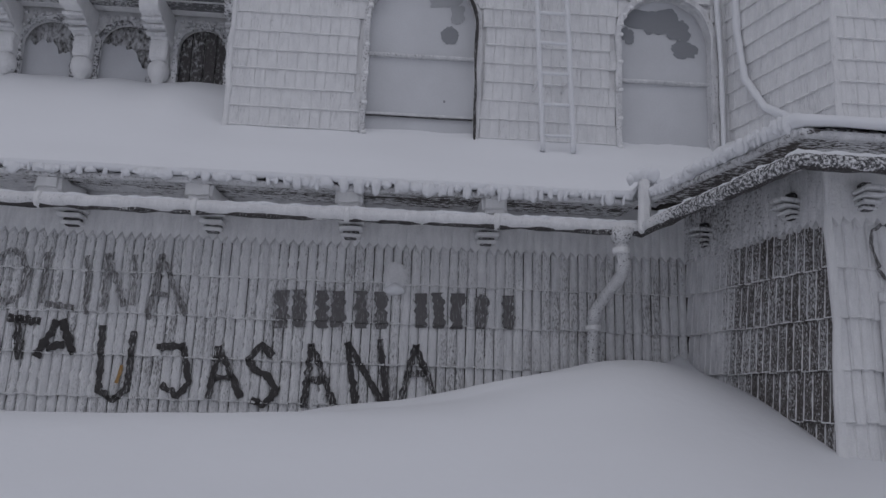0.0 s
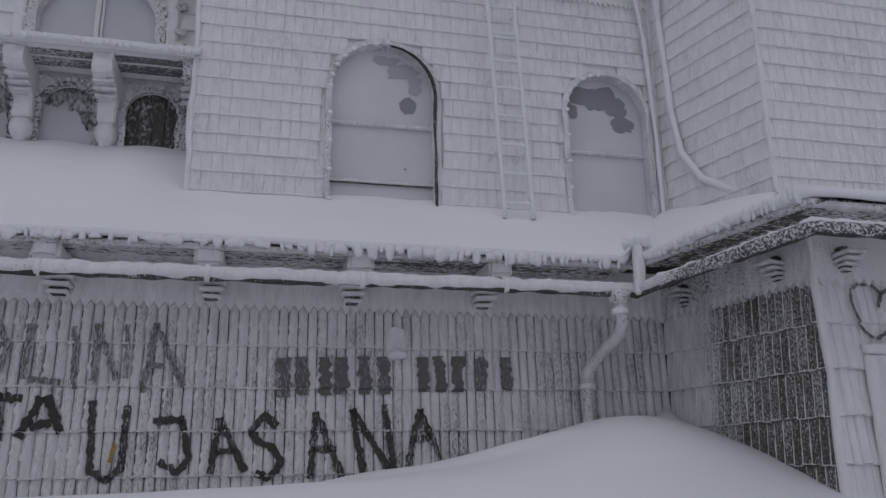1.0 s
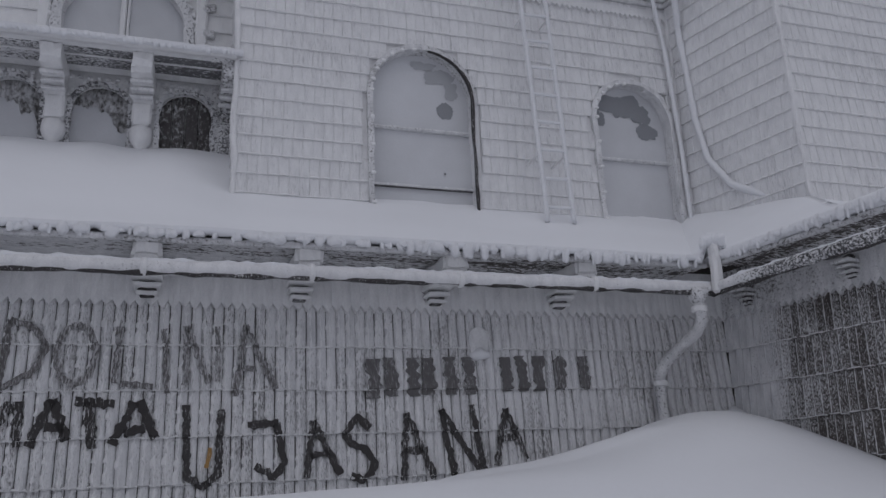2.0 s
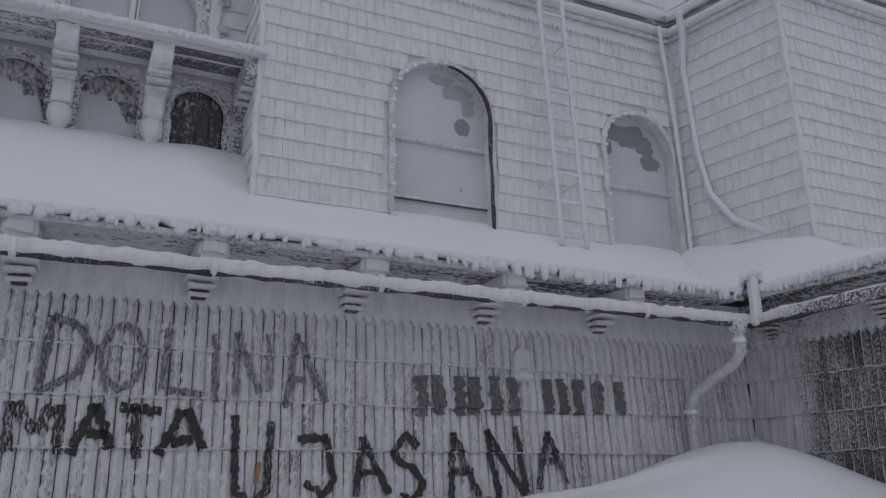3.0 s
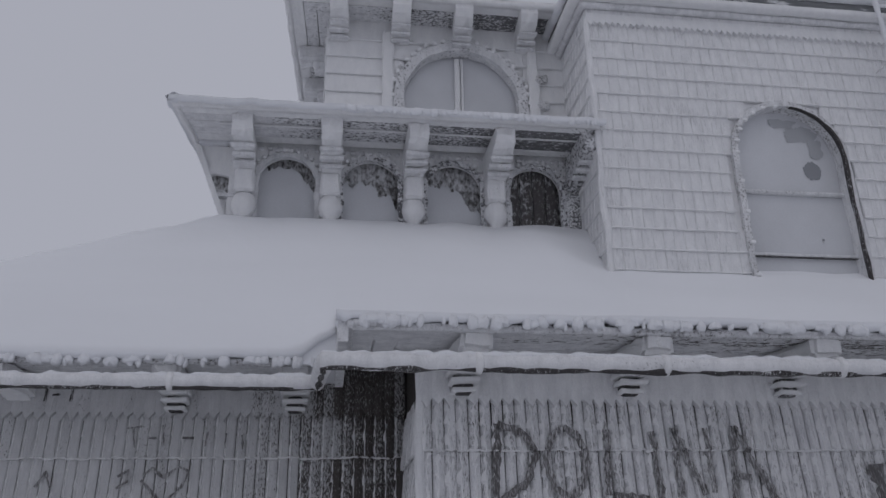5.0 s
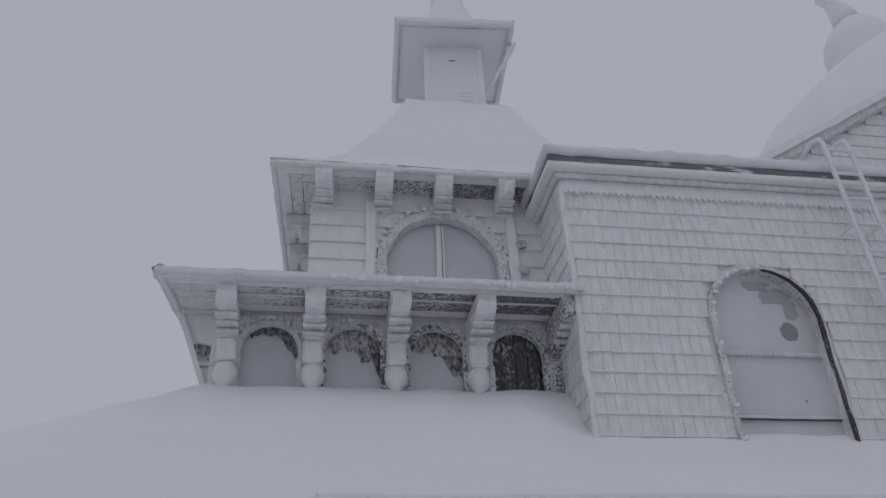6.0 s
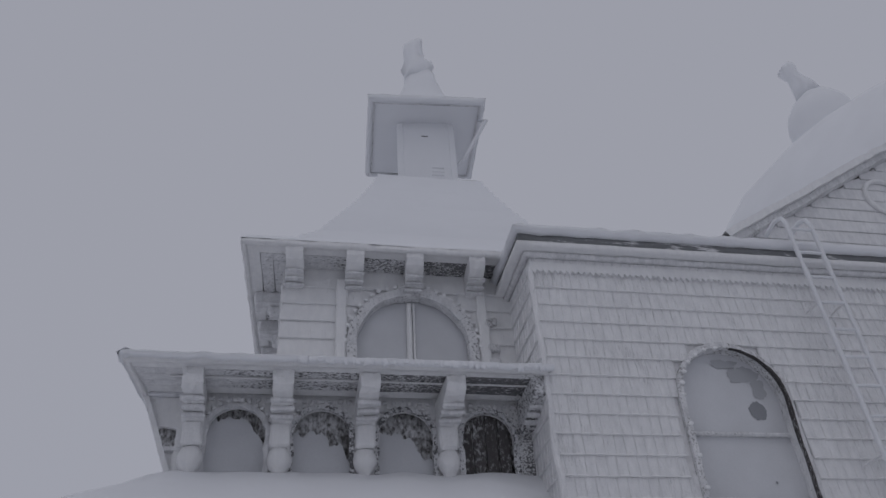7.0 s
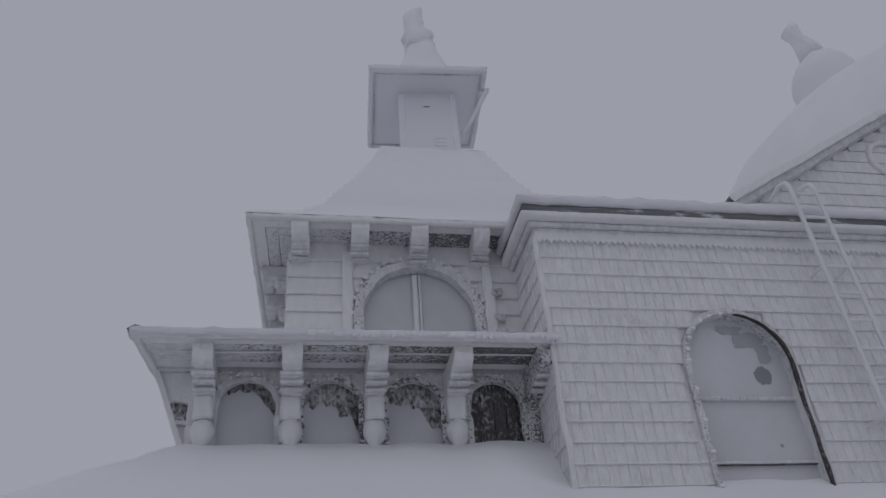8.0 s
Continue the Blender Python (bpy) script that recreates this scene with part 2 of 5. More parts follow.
def ground_z(x, y):
    d = -y
    base = 1.90 - 1.45 * blend(d, 0.6, 5.2)
    drift = 0.44 * math.exp(-((x - 1.95) / 1.05) ** 2) * math.exp(-((y + 0.35) / 0.8) ** 2)
    drift += 0.10 * math.exp(-((x - 0.2) / 2.2) ** 2) * math.exp(-((y + 1.0) / 0.6) ** 2)
    if -0.5 < x < 1.6:
        drift += 0.035 * math.exp(-((y + 0.55 + 0.10 * x) / 0.07) ** 2) * blend(x, -0.5, 0.1) * (1 - blend(x, 0.9, 1.6)) + 0.03 * blend(y, -0.62 - 0.1 * x, -0.5 - 0.1 * x) * blend(x, -0.5, 0.1) * (1 - blend(x, 0.9, 1.6)) * (1 - blend(y, -0.5, -0.1))
    drift += 0.13 * blend(-x, 3.4, 3.8) * blend(y, -0.3, 0.4) + 0.10 * math.exp(-((x + 3.1) / 0.14) ** 2) * math.exp(-((y - 0.5) / 0.35) ** 2)
    drift += 0.22 * math.exp(-math.hypot((x - 2.36) / 0.16, (y + 0.10) / 0.16))
    rise = 0.45 * blend(-x, 1.0, 3.6) * blend(d, 1.5, 4.5)
    far = -0.25 * blend(math.hypot(x, y) / 40, 0.3, 1) * 20
    return base + drift + rise + far + 0.05 * noise.noise(Vector((x * 0.5, y * 0.7, 0))) + 0.012 * noise.noise(Vector((x * 2, y * 3, 2)))


def ground():
    bm = bmesh.new()
    xs = [-300, -150, -80, -40, -20, -14, -11] + steps(-9, 1.98, 0.12) + steps(2.04, 2.7, 0.05) + steps(2.8, 9, 0.12) + [11, 14, 20, 40, 80, 150, 300]
    ys = [-300, -150, -80, -40, -20, -14, -11] + steps(-9, -1.4, 0.12) + steps(-1.35, 0.3, 0.05) + steps(0.35, 1.6, 0.06) + [4, 8, 14, 25, 50, 100, 200, 300]
    grid = [[bm.verts.new((x, y, ground_z(x, min(y, 40)))) for y in ys] for x in xs]
    for i in range(len(xs) - 1):
        for j in range(len(ys) - 1):
            bm.faces.new((grid[i][j], grid[i + 1][j], grid[i + 1][j + 1], grid[i][j + 1]))
    ob = part("ground", bm, SNOW, None)
    smooth(ob)
    tagged(ob, "smooth wind-drifted deep snow banked against the wall", "snow", kind="structure")


ground()

# ---- shingled walls ----


def shingle_mesh(w, e, seed, mats, rib=0.011, lip=0.012, proud=0.014, bulge=0.012, gap=0.0026, ribs=5, back=0.012, under=0.55, top=0.9):
    """One shingle in its own frame: x across, z up from its lower edge, y back. Rime ribs on its edge and lip."""
    rnd = random.Random(seed)
    bm = bmesh.new()
    h = e * 1.12
    gap = gap * rnd.uniform(0.2, 1.5)
    rib = rib if seed % 5 < ribs else 0
    sec = [(gap, 0.4 * bulge), (0.2 * w, -0.55 * bulge), (0.5 * w, -bulge * rnd.uniform(0.8, 1.1)), (0.8 * w, -0.55 * bulge), (w - gap, 0.4 * bulge)]
    vs = []
    for k, zz in enumerate((0.0, 0.5 * h, h)):
        for x, y in sec:
            vs.append((x + (rnd.uniform(-.002, .002) if k == 1 else 0), y - proud + (proud + back) * (zz / h) + rnd.uniform(-.002, .002), zz + (rnd.uniform(-.005, .005) if k == 0 else 0)))
    vs += [(gap, 0.02, 0), (w - gap, 0.02, 0)]
    fs = [(5 * r + i, 5 * r + i + 1, 5 * r + i + 6, 5 * r + i + 5) for r in range(2) for i in range(4)]
    fs += [(0, 15, 16, 4, 3, 2, 1), (15, 0, 5), (15, 5, 10), (4, 16, 9), (16, 14, 9)]
    put(bm, vs, fs, 0)
    if rib:
        x = gap + 0.35 * rib + rnd.uniform(0.0, 0.5) * rib
        n = 9
        vs = []
        for i in range(n + 1):
            z = -0.004 + e * 0.98 * (i + (rnd.uniform(-.35, .35) if 0 < i < n else 0)) / n
            face = -proud + (proud + back) * (z / h) - 0.45 * bulge
            r = rib * rnd.choice((0.4, 0.7, 0.9, 1.0, 1.2, 1.45))
            dx = rnd.uniform(-.16, .16) * rib
            d = min(r, 0.005 + 0.24 * r) * rnd.uniform(0.6, 1.2)
            vs += [(x - r / 2 + dx, face + 0.010, z), (x + dx, face - d, z), (x + r / 2 + dx, face + 0.010, z)]
        fs = []
        for i in range(n):
            a = 3 * i
            fs += [(a, a + 1, a + 4, a + 3), (a + 1, a + 2, a + 5, a + 4)]
        fs.append((0, 2, 1))
        put(bm, vs, fs, 1)
    if lip:
        vs = []
        for i in range(6):
            xx = w * i / 5
            r = lip * (rnd.uniform(0.35, 1.5) if 0 < i < 5 else 0.8)
            vs += [(xx, -proud + 0.004, r * top), (xx, -proud - r * 0.7, r * 0.1), (xx, -proud + 0.004, -r * under)]
        fs = []
        for i in range(5):
            a = 3 * i
            fs += [(a, a + 3, a + 4, a + 1), (a + 1, a + 4, a + 5, a + 2)]
        put(bm, vs, fs, 1)
    return mesh_of("shingle", bm, *mats)


def shingles(parent, p, q, rows, w, mats, keep=lambda u, z: True, limit=300, first=lambda u, z: 0, loose=1.0, stagger=False, **kw):
    """Rows of shingles on the wall line p to q (seen from its front). rows: (lower edge, exposure)."""
    p, q = Vector((*p, 0)), Vector((*q, 0))
    length = (q - p).length
    turn = Matrix.Rotation(math.atan2(q.y - p.y, q.x - p.x), 4, "Z")
    n = max(1, round(length / w))
    w = length / n
    rnd = random.Random(int(length * 1000))
    variants = {}
    spots = []
    for r, (z, e) in enumerate(rows):
        s = rnd.uniform(0.15, 0.85) if stagger else 0
        for i in range(n + (1 if stagger else 0)):
            at = (i - 1 + s) if stagger else i
            at = min(max(at, 0), n - 1)
            sunk = 0.003 if stagger and at in (0, n - 1) else 0
            if keep((at + 0.5) * w, z + e / 2):
                spots.append((first((at + .5) * w, z), z, e, at * w, rnd.randrange(5), loose * rnd.uniform(-.006, .006), sunk + loose * rnd.uniform(-.004, .003)))
    spots.sort(key=lambda s: s[0])
    rest_v, rest_f, rest_m = [], [], []
    for k, (_, z, e, u, var, dz, dy) in enumerate(spots):
        key = (round(e, 3), var)
        if key not in variants:
            variants[key] = shingle_mesh(w, e, var + 7 * int(e * 100), mats, **kw)
        m = Matrix.Translation(p) @ turn @ Matrix.Translation((u, dy, z + dz))
        me = variants[key]
        if k < limit:
            ob = new("shingle", me)
            ob.parent = parent
            ob.matrix_basis = m
        else:
            b = len(rest_v)
            rest_v += [tuple(m @ v.co) for v in me.vertices]
            rest_f += [tuple(b + i for i in f.vertices) for f in me.polygons]
            rest_m += [f.material_index for f in me.polygons]
    if rest_v:
        me = bpy.data.meshes.new("shingles")
        me.from_pydata(rest_v, [], rest_f)
        for m in mats:
            me.materials.append(m)
        me.polygons.foreach_set("material_index", rest_m)
        ob = new("shingles", me)
        ob.parent = parent
        tagged(ob, kind="stuff")


def wall(name, p, q, z0, z1, thick, label, holes=(), mat=None):
    """A wall core between two plan points, its face set 2 cm behind the line, with rectangular or arched holes (u0, u1, z0, z1, arched)."""
    p, q = Vector((*p, 0)), Vector((*q, 0))
    d = (q - p).normalized()
    nrm = Vector((-d.y, d.x, 0))
    bm = bmesh.new()
    L = (q - p).length

    def at(u, z, k):
        return p + d * u + nrm * (0.02 + k * thick) + Vector((0, 0, z))

    def piece(poly):
        slab(bm, [at(u, z, 0) for u, z in poly], [at(u, z, 1) for u, z in poly])
    x = 0.0
    for u0, u1, a, b, arched in sorted(holes):
        piece([(x, z0), (u0, z0), (u0, z1), (x, z1)])
        piece([(u0, z0), (u1, z0), (u1, a), (u0, a)])
        if arched:
            r = (u1 - u0) / 2
            n = 12
            arc = [((u0 + u1) / 2 - r * math.cos(math.pi * i / n), b - r + r * math.sin(math.pi * i / n)) for i in range(n + 1)]
            for (ua, za), (ub, zb) in zip(arc, arc[1:]):
                piece([(ua, za), (ub, zb), (ub, z1), (ua, z1)])
        else:
            piece([(u0, b), (u1, b), (u1, z1), (u0, z1)])
        x = u1
    piece([(x, z0), (L, z0), (L, z1), (x, z1)])
    ob = part(name, bm, mat or M_WOODWALL, None)
    return tagged(ob, label, "wall", kind="structure")


def teeth(parent, p, q, z, mat, w=0.065, top=0.34):
    """The pointed lower ends of the frieze course under the eave."""
    p, q = Vector((*p, 0)), Vector((*q, 0))
    L = (q - p).length
    turn = Matrix.Rotation(math.atan2(q.y - p.y, q.x - p.x), 4, "Z")
    n = round(L / w)
    w = L / n
    for i in range(n):
        bm = bmesh.new()
        r = random.Random(i)
        dip = r.uniform(0.03, 0.06)
        slab(bm, [(0, -0.03, z), (w / 2, -0.04, z - dip), (w, -0.03, z), (w, -0.012, z + top), (0, -0.012, z + top)],
             [(0, 0.01, z), (w / 2, 0.01, z - dip), (w, 0.01, z), (w, 0.015, z + top), (0, 0.015, z + top)])
        bmesh.ops.recalc_face_normals(bm, faces=bm.faces[:])
        ob = part("frieze_shingle", bm, mat, parent)
        ob.matrix_basis = Matrix.Translation(p) @ turn @ Matrix.Translation((i * w, 0, 0))


low = [(z, 0.28) for z in ROWZ]
wall_low = wall("wall_south", (WX0, 0), (WX1 + 0.12, 0), 0.3, 3.55, 0.25, "shingled lower wall under a crust of grey rime")
wall_side = wall("wall_annex_side", (WX1, 0), (ANX, ANY), 0.3, 3.55, 0.25, "dark shingled side wall partly stripped of rime")
wall_front = wall("wall_annex_front", (ANX, ANY), (7.5, ANY), 0.3, 3.55, 0.25, "shingled annex front white with rime")
wall_rec = wall("wall_recess", (-9.0, RECY), (WX0 + 0.3, RECY), 0.3, 3.6, 0.25, "recessed shingled wall with hearts scratched into rime")
wall_ret = wall("wall_return", (WX0, RECY + 0.3), (WX0, 0.03), 0.3, 3.55, 0.25, "short return wall of rimed shingles")
W1 = (0.0, 1.05, 4.2, 6.17)
W2 = (2.42, 3.34, 4.2, 6.08)
wall_nave = wall("wall_nave", (NX0, NY), (NX1, NY), 3.0, 7.1, 0.3, "upper nave wall of shingles white with rime",
                 [(W1[0] - NX0, W1[1] - NX0, W1[2], W1[3], True), (W2[0] - NX0, W2[1] - NX0, W2[2], W2[3], True)], M_TRIMW)
wall_navew = wall("wall_nave_west", (NX0, 5.2), (NX0, NY + 0.03), 3.0, 7.1, 0.3, "end wall of the nave in rimed shingles", mat=M_TRIMW)
wall_ts = wall("wall_transept_side", (NX1, NY), (TX, TY), 3.0, 8.6, 0.3, "side wall of the transept in rimed shingles", mat=M_TRIMW)
wall_tf = wall("wall_transept_front", (TX, TY), (9.0, TY), 3.0, 8.6, 0.3, "transept front of shingles white with rime", mat=M_TRIMW)

# ---- roof and snow ----


def roof_z(x, y):
    """The snow's upper side on the skirt roof."""
    left = 3.50 + (y - 0.3) * 0.89
    flare = 3.48 + (y + 0.62) * 0.16
    mid = -smoothmin(-flare, -(3.60 + (y - 0.3) * 0.845), 0.14)
    right = -smoothmin(-flare, -(3.60 + (y - 0.3) * 0.71), 0.14)
    a = blend(x, -3.72 - 0.75 * max(0.02, y - 0.3), -3.49)
    b = blend(x, -1.8, -1.25) * (1 - blend(y, 1.7, 2.05))
    z = left * (1 - a) + (mid * (1 - b) + right * b) * a
    z = smoothmin(z, 5.12, 0.10)
    z = smoothmin(z, 5.16 + (x + 4.5) * 0.62, 0.14)
    return z + 0.02 * noise.noise(Vector((x * 0.9, y * 1.3, 0))) + 0.035 * blend(y, 1.2, 1.9) * noise.noise(Vector((x * 2.6, y * 1.5, 3)))


def snow_sheet(bm, xs, start, drop=0.0):
    """One stretch of roof snow with a thin ragged front edge."""
    n = 22
    top = []
    for x in xs:
        y0 = start(x)
        col = []
        for j in range(n + 1):
            y = y0 + (2.9 - y0) * (j / n) ** 1.3
            lip = (0.035 if x < 1.9 else -0.03) * (1 - min(1, (y - y0) / 0.25)) ** 2
            e = 0.02 * noise.noise(Vector((x * 3, 7, 0))) + 0.012 * noise.noise(Vector((x * 17, 3, 0))) if j == 0 else 0
            col.append(bm.verts.new((x, y + e, roof_z(x, y) - lip - drop)))
        top.append(col)
    low = [bm.verts.new((c[0].co.x, c[0].co.y + 0.018, c[0].co.z - 0.036 - 0.016 * noise.noise(Vector((c[0].co.x * 5, 0, 0))) - 0.022 * noise.noise(Vector((c[0].co.x * 19, 4, 0))))) for c in top]
    in_ = [bm.verts.new((v.co.x, v.co.y + 0.12, v.co.z + 0.015)) for v in low]
    for i in range(len(xs) - 1):
        for j in range(n):
            bm.faces.new((top[i][j], top[i + 1][j], top[i + 1][j + 1], top[i][j + 1]))
        bm.faces.new((low[i], low[i + 1], top[i + 1][0], top[i][0]))
        bm.faces.new((in_[i], in_[i + 1], low[i + 1], low[i]))
    return top


def roof_snow():
    bm = bmesh.new()
    snow_sheet(bm, steps(-9, -3.485, 0.10), lambda x: 0.30, 0.001)
    top = snow_sheet(bm, steps(-3.49, 3.6, 0.04), lambda x: -0.62 + 1.52 * max(0, x - 2.30))
    edge = [v.co.copy() for v in top[0][:8]]
    for a, b in zip(edge, edge[1:]):
        put(bm, [a, b, b - Vector((-0.02, 0, 0.08)), a - Vector((-0.02, 0, 0.06))], [(0, 3, 2, 1)])
    ob = smooth(part("roof_snow", bm, SNOW, None))
    tagged(ob, "thick smooth snow lying on the skirt roof", "snow", kind="structure")


roof_snow()


def annex_snow():
    """Snow on the annex roof, from its eave up to the transept."""
    bm = bmesh.new()
    inner, outer, far = Vector((1.93, -0.62, 3.50)), Vector((2.22, -2.05, 3.52)), Vector((8, -2.05, 3.52))
    edge = line(inner, outer, 0.1)[:-1] + line(outer, far, 0.12)
    goal = [Vector((3.42 + 0.42 * i / 14, 1.65 - 1.35 * i / 14, 4.60 - 0.22 * i / 14)) for i in range(15)]
    rows = []
    ne = len(edge)
    for i, e in enumerate(edge):
        if i < 15:
            g = goal[min(i, 14)]
        else:
            g = Vector((max(TX, e.x), TY + 0.1, 4.38))
        rows.append([bm.verts.new(Vector((e.x + (g.x - e.x) * s, e.y + (g.y - e.y) * s, e.z + (g.z - e.z) * (0.336 * s if s < 0.405 else 0.136 + (s - 0.405) * 1.452) - 0.06 * (1 - min(1, s * 6)) ** 2 + 0.05 * min(1, i / 10) * math.sin(math.pi * s) + 0.015 * noise.noise(Vector((e.x * 2, e.y * 2, s * 4))))))
                     for s in [k / 12 for k in range(13)]])
    low = [bm.verts.new(r[0].co + Vector((0.02, 0.01, -0.05 - 0.02 * noise.noise(r[0].co * 5)))) for r in rows]
    in_ = [bm.verts.new(v.co + Vector((0.12, 0.05, 0.01))) for v in low]
    for i in range(ne - 1):
        for k in range(12):
            bm.faces.new((rows[i][k], rows[i + 1][k], rows[i + 1][k + 1], rows[i][k + 1]))
        bm.faces.new((low[i], low[i + 1], rows[i + 1][0], rows[i][0]))
        bm.faces.new((in_[i], in_[i + 1], low[i + 1], low[i]))
    skirt = [bm.verts.new(v.co + Vector((-0.08, 0.05, -0.09))) for v in rows[0]]
    for k in range(12):
        bm.faces.new((rows[0][k], rows[0][k + 1], skirt[k + 1], skirt[k]))
    bmesh.ops.recalc_face_normals(bm, faces=bm.faces[:])
    tagged(smooth(part("annex_roof_snow", bm, SNOW, None)), "snow covering the annex roof", "snow", kind="structure")


annex_snow()


def eave(name, p, q, depth, z, label, rafters=(), board=0.16):
    """Soffit, fascia and rafter tails below a snowed eave; p to q is the outer edge seen from the front."""
    p, q = Vector((*p, 0)), Vector((*q, 0))
    L = (q - p).length
    m = Matrix.Translation(p) @ Matrix.Rotation(math.atan2(q.y - p.y, q.x - p.x), 4, "Z")
    root = thing(name, label, "eave", kind="structure")
    for i in range(4):
        bm = bmesh.new()
        a, b = 0.06 + depth * i / 4, 0.06 + depth * (i + 1) / 4 - 0.008
        rough_box(bm, 0, L, a, b, z + 0.13 + 0.05 * i / 4, z + 0.16 + 0.05 * i / 4, 0.3, 0.004, m, seed=i)
        part("soffit_board", bm, M_SOFFIT, root)
    bm = bmesh.new()
    rough_box(bm, 0, L, 0.03, 0.07, z + 0.115, z + 0.155, 0.12, 0.006, m)
    part("fascia", bm, M_TRIM, root)
    for u in rafters:
        bm = bmesh.new()
        w = 0.085
        prof = [(0.05, z + 0.14), (0.06, z + 0.03), (0.16, z + 0.0), (depth * 0.75, z + 0.02), (depth, z - 0.02), (depth, z + 0.16), (depth * 0.5, z + 0.14)]
        slab(bm, [m @ Vector((u - w, y, h)) for y, h in prof], [m @ Vector((u + w, y, h)) for y, h in prof])
        bmesh.ops.recalc_face_normals(bm, faces=bm.faces[:])
        bmesh.ops.bevel(bm, geom=bm.edges[:], offset=0.022, segments=2, affect="EDGES")
        bmesh.ops.subdivide_edges(bm, edges=[e for e in bm.edges if e.calc_length() > 0.07], cuts=2, use_grid_fill=True)
        for v in bm.verts:
            v.co += noise.noise_vector(v.co * 13) * 0.016
        part("rafter_tail", bm, M_TRIMW if len(rafters) > 1 else M_TRIM, root)
    return root


verge = thing("verge", "boarded end of the eave under snow", "trim", kind="structure")
bm = bmesh.new()
poly = [(-0.58, 3.30), (0.5, 3.30), (0.5, roof_z(-3.47, 0.5) - 0.08), (0.0, roof_z(-3.47, 0.0) - 0.08), (-0.58, 3.42)]
slab(bm, [(-3.48, y, z) for y, z in poly], [(-3.43, y, z) for y, z in poly])
bmesh.ops.recalc_face_normals(bm, faces=bm.faces[:])
part("board", bm, M_TRIM, verge)
bm = bmesh.new()
ys = steps(0.34, 1.6, 0.1)
front = [(-3.73, y, roof_z(-3.73, y) - 0.07) for y in ys] + [(-3.73, 1.6, 3.40), (-3.73, 0.34, 3.40)]
back = [(-3.47, y, roof_z(-3.51, y) - 0.07) for y in ys] + [(-3.47, 1.6, 3.40), (-3.47, 0.34, 3.40)]
slab(bm, front, back)
bmesh.ops.recalc_face_normals(bm, faces=bm.faces[:])
part("packed_snow", bm, SNOW, verge)
eave("eave_south", (-3.42, -0.6), (1.95, -0.6), 0.6, 3.25, "wooden eave with rafter tails under roof snow", [x + 3.42 for x in BRX])
eave("eave_annex_side", (1.93, -0.6), (2.24, -2.03), 0.5, 3.25, "wooden annex eave of long boards")
eave("eave_annex_front", (2.24, -2.03), (8, -2.03), 0.66, 3.25, "wooden annex eave of long boards along the front")
eave("eave_recess", (-9, 0.32), (-3.47, 0.32), 0.6, 3.28, "wooden eave over the recessed wall", [2.66, 3.605, 4.55, 5.28])
eave("eave_porch_end", (-3.47, 0.32), (-3.47, -0.6), 0.5, 3.25, "short end eave at the roof step")


def corbel(x, y, z, turn=0.0, mat=None):
    root = thing("corbel", "carved stepped wooden corbel clotted with rime", "corbel", "corbels under the eave", at=(x, y, z))
    root.rotation_euler = (0, 0, turn)
    if mat:
        root.scale = (0.68, 0.68, 0.68)
    for k, (w, d, a, b) in enumerate(((0.10, 0.24, 0.022, 0.06), (0.09, 0.20, -0.025, 0.004), (0.08, 0.15, -0.07, -0.044), (0.065, 0.10, -0.112, -0.088))):
        bm = bmesh.new()
        rough_box(bm, -w, w, -d, 0.0, a, b, 0.06, 0.007, seed=k + x)
        ob = new("step", mesh_of("step", bm, mat or M_TRIMW))
        ob.parent = root
    bm = bmesh.new()
    rough_box(bm, -0.055, 0.055, -0.09, 0.0, -0.12, 0.12, 0.06, 0.004, seed=x)
    ob = new("block", mesh_of("block", bm, M_HALF))
    ob.parent = root


for bx in BRX:
    corbel(bx, -0.02, 3.27)
corbel(-4.45, RECY - 0.02, 3.32)
corbel(-3.72, RECY - 0.02, 3.32)
# Annex corbels take the duller trim, standing for shade beneath the gutter.
for k, (cx, cy, ct) in enumerate(((2.51, -0.28, math.atan2(ANY, ANX - WX1)), (2.70, -1.12, math.atan2(ANY, ANX - WX1)), (2.95, ANY - 0.02, 0.0), (3.9, ANY - 0.02, 0.0))):
    corbel(cx, cy, 3.25, ct, M_TRIM)


def gutter(name, pts, label, joints=(), r=0.042):
    root = thing(name, label, "gutter")
    path = []
    for a, b in zip(pts, pts[1:]):
        path += line(a, b, 0.03)[:-1]
    path.append(Vector(pts[-1]))
    bm = bmesh.new()
    tube(bm, path, [r * (1 + 0.10 * noise.noise(p * 8)) for p in path], 12, 0.16)
    smooth(part("trough", bm, M_GUT, root))
    bm = bmesh.new()
    tube(bm, [p + Vector((0, 0, r * 0.75)) for p in path], [r * (0.52 + 0.24 * noise.noise(p * 9) + 0.30 * noise.noise(p * 23)) for p in path], 8, 0.3)
    smooth(part("snow_cap", bm, LUMP, root, "clotted snow along the gutter's top"))
    bm = bmesh.new()
    tube(bm, [p + Vector((0, -0.010, -r * 0.75)) for p in path], [r * (0.40 + 0.3 * noise.noise(p * 7)) for p in path], 7, 0.3)
    smooth(part("bead", bm, M_HALF, root, "bare dark underside of the gutter"))
    for x, y, z in joints:
        bm = bmesh.new()
        tube(bm, [(x - 0.018, y, z), (x - 0.012, y, z), (x + 0.012, y, z), (x + 0.018, y, z)], [r * 1.1, r * 1.32, r * 1.32, r * 1.1], 12, 0.15, seed=x)
        smooth(part("clip", bm, M_TRIMW, root))
    return root


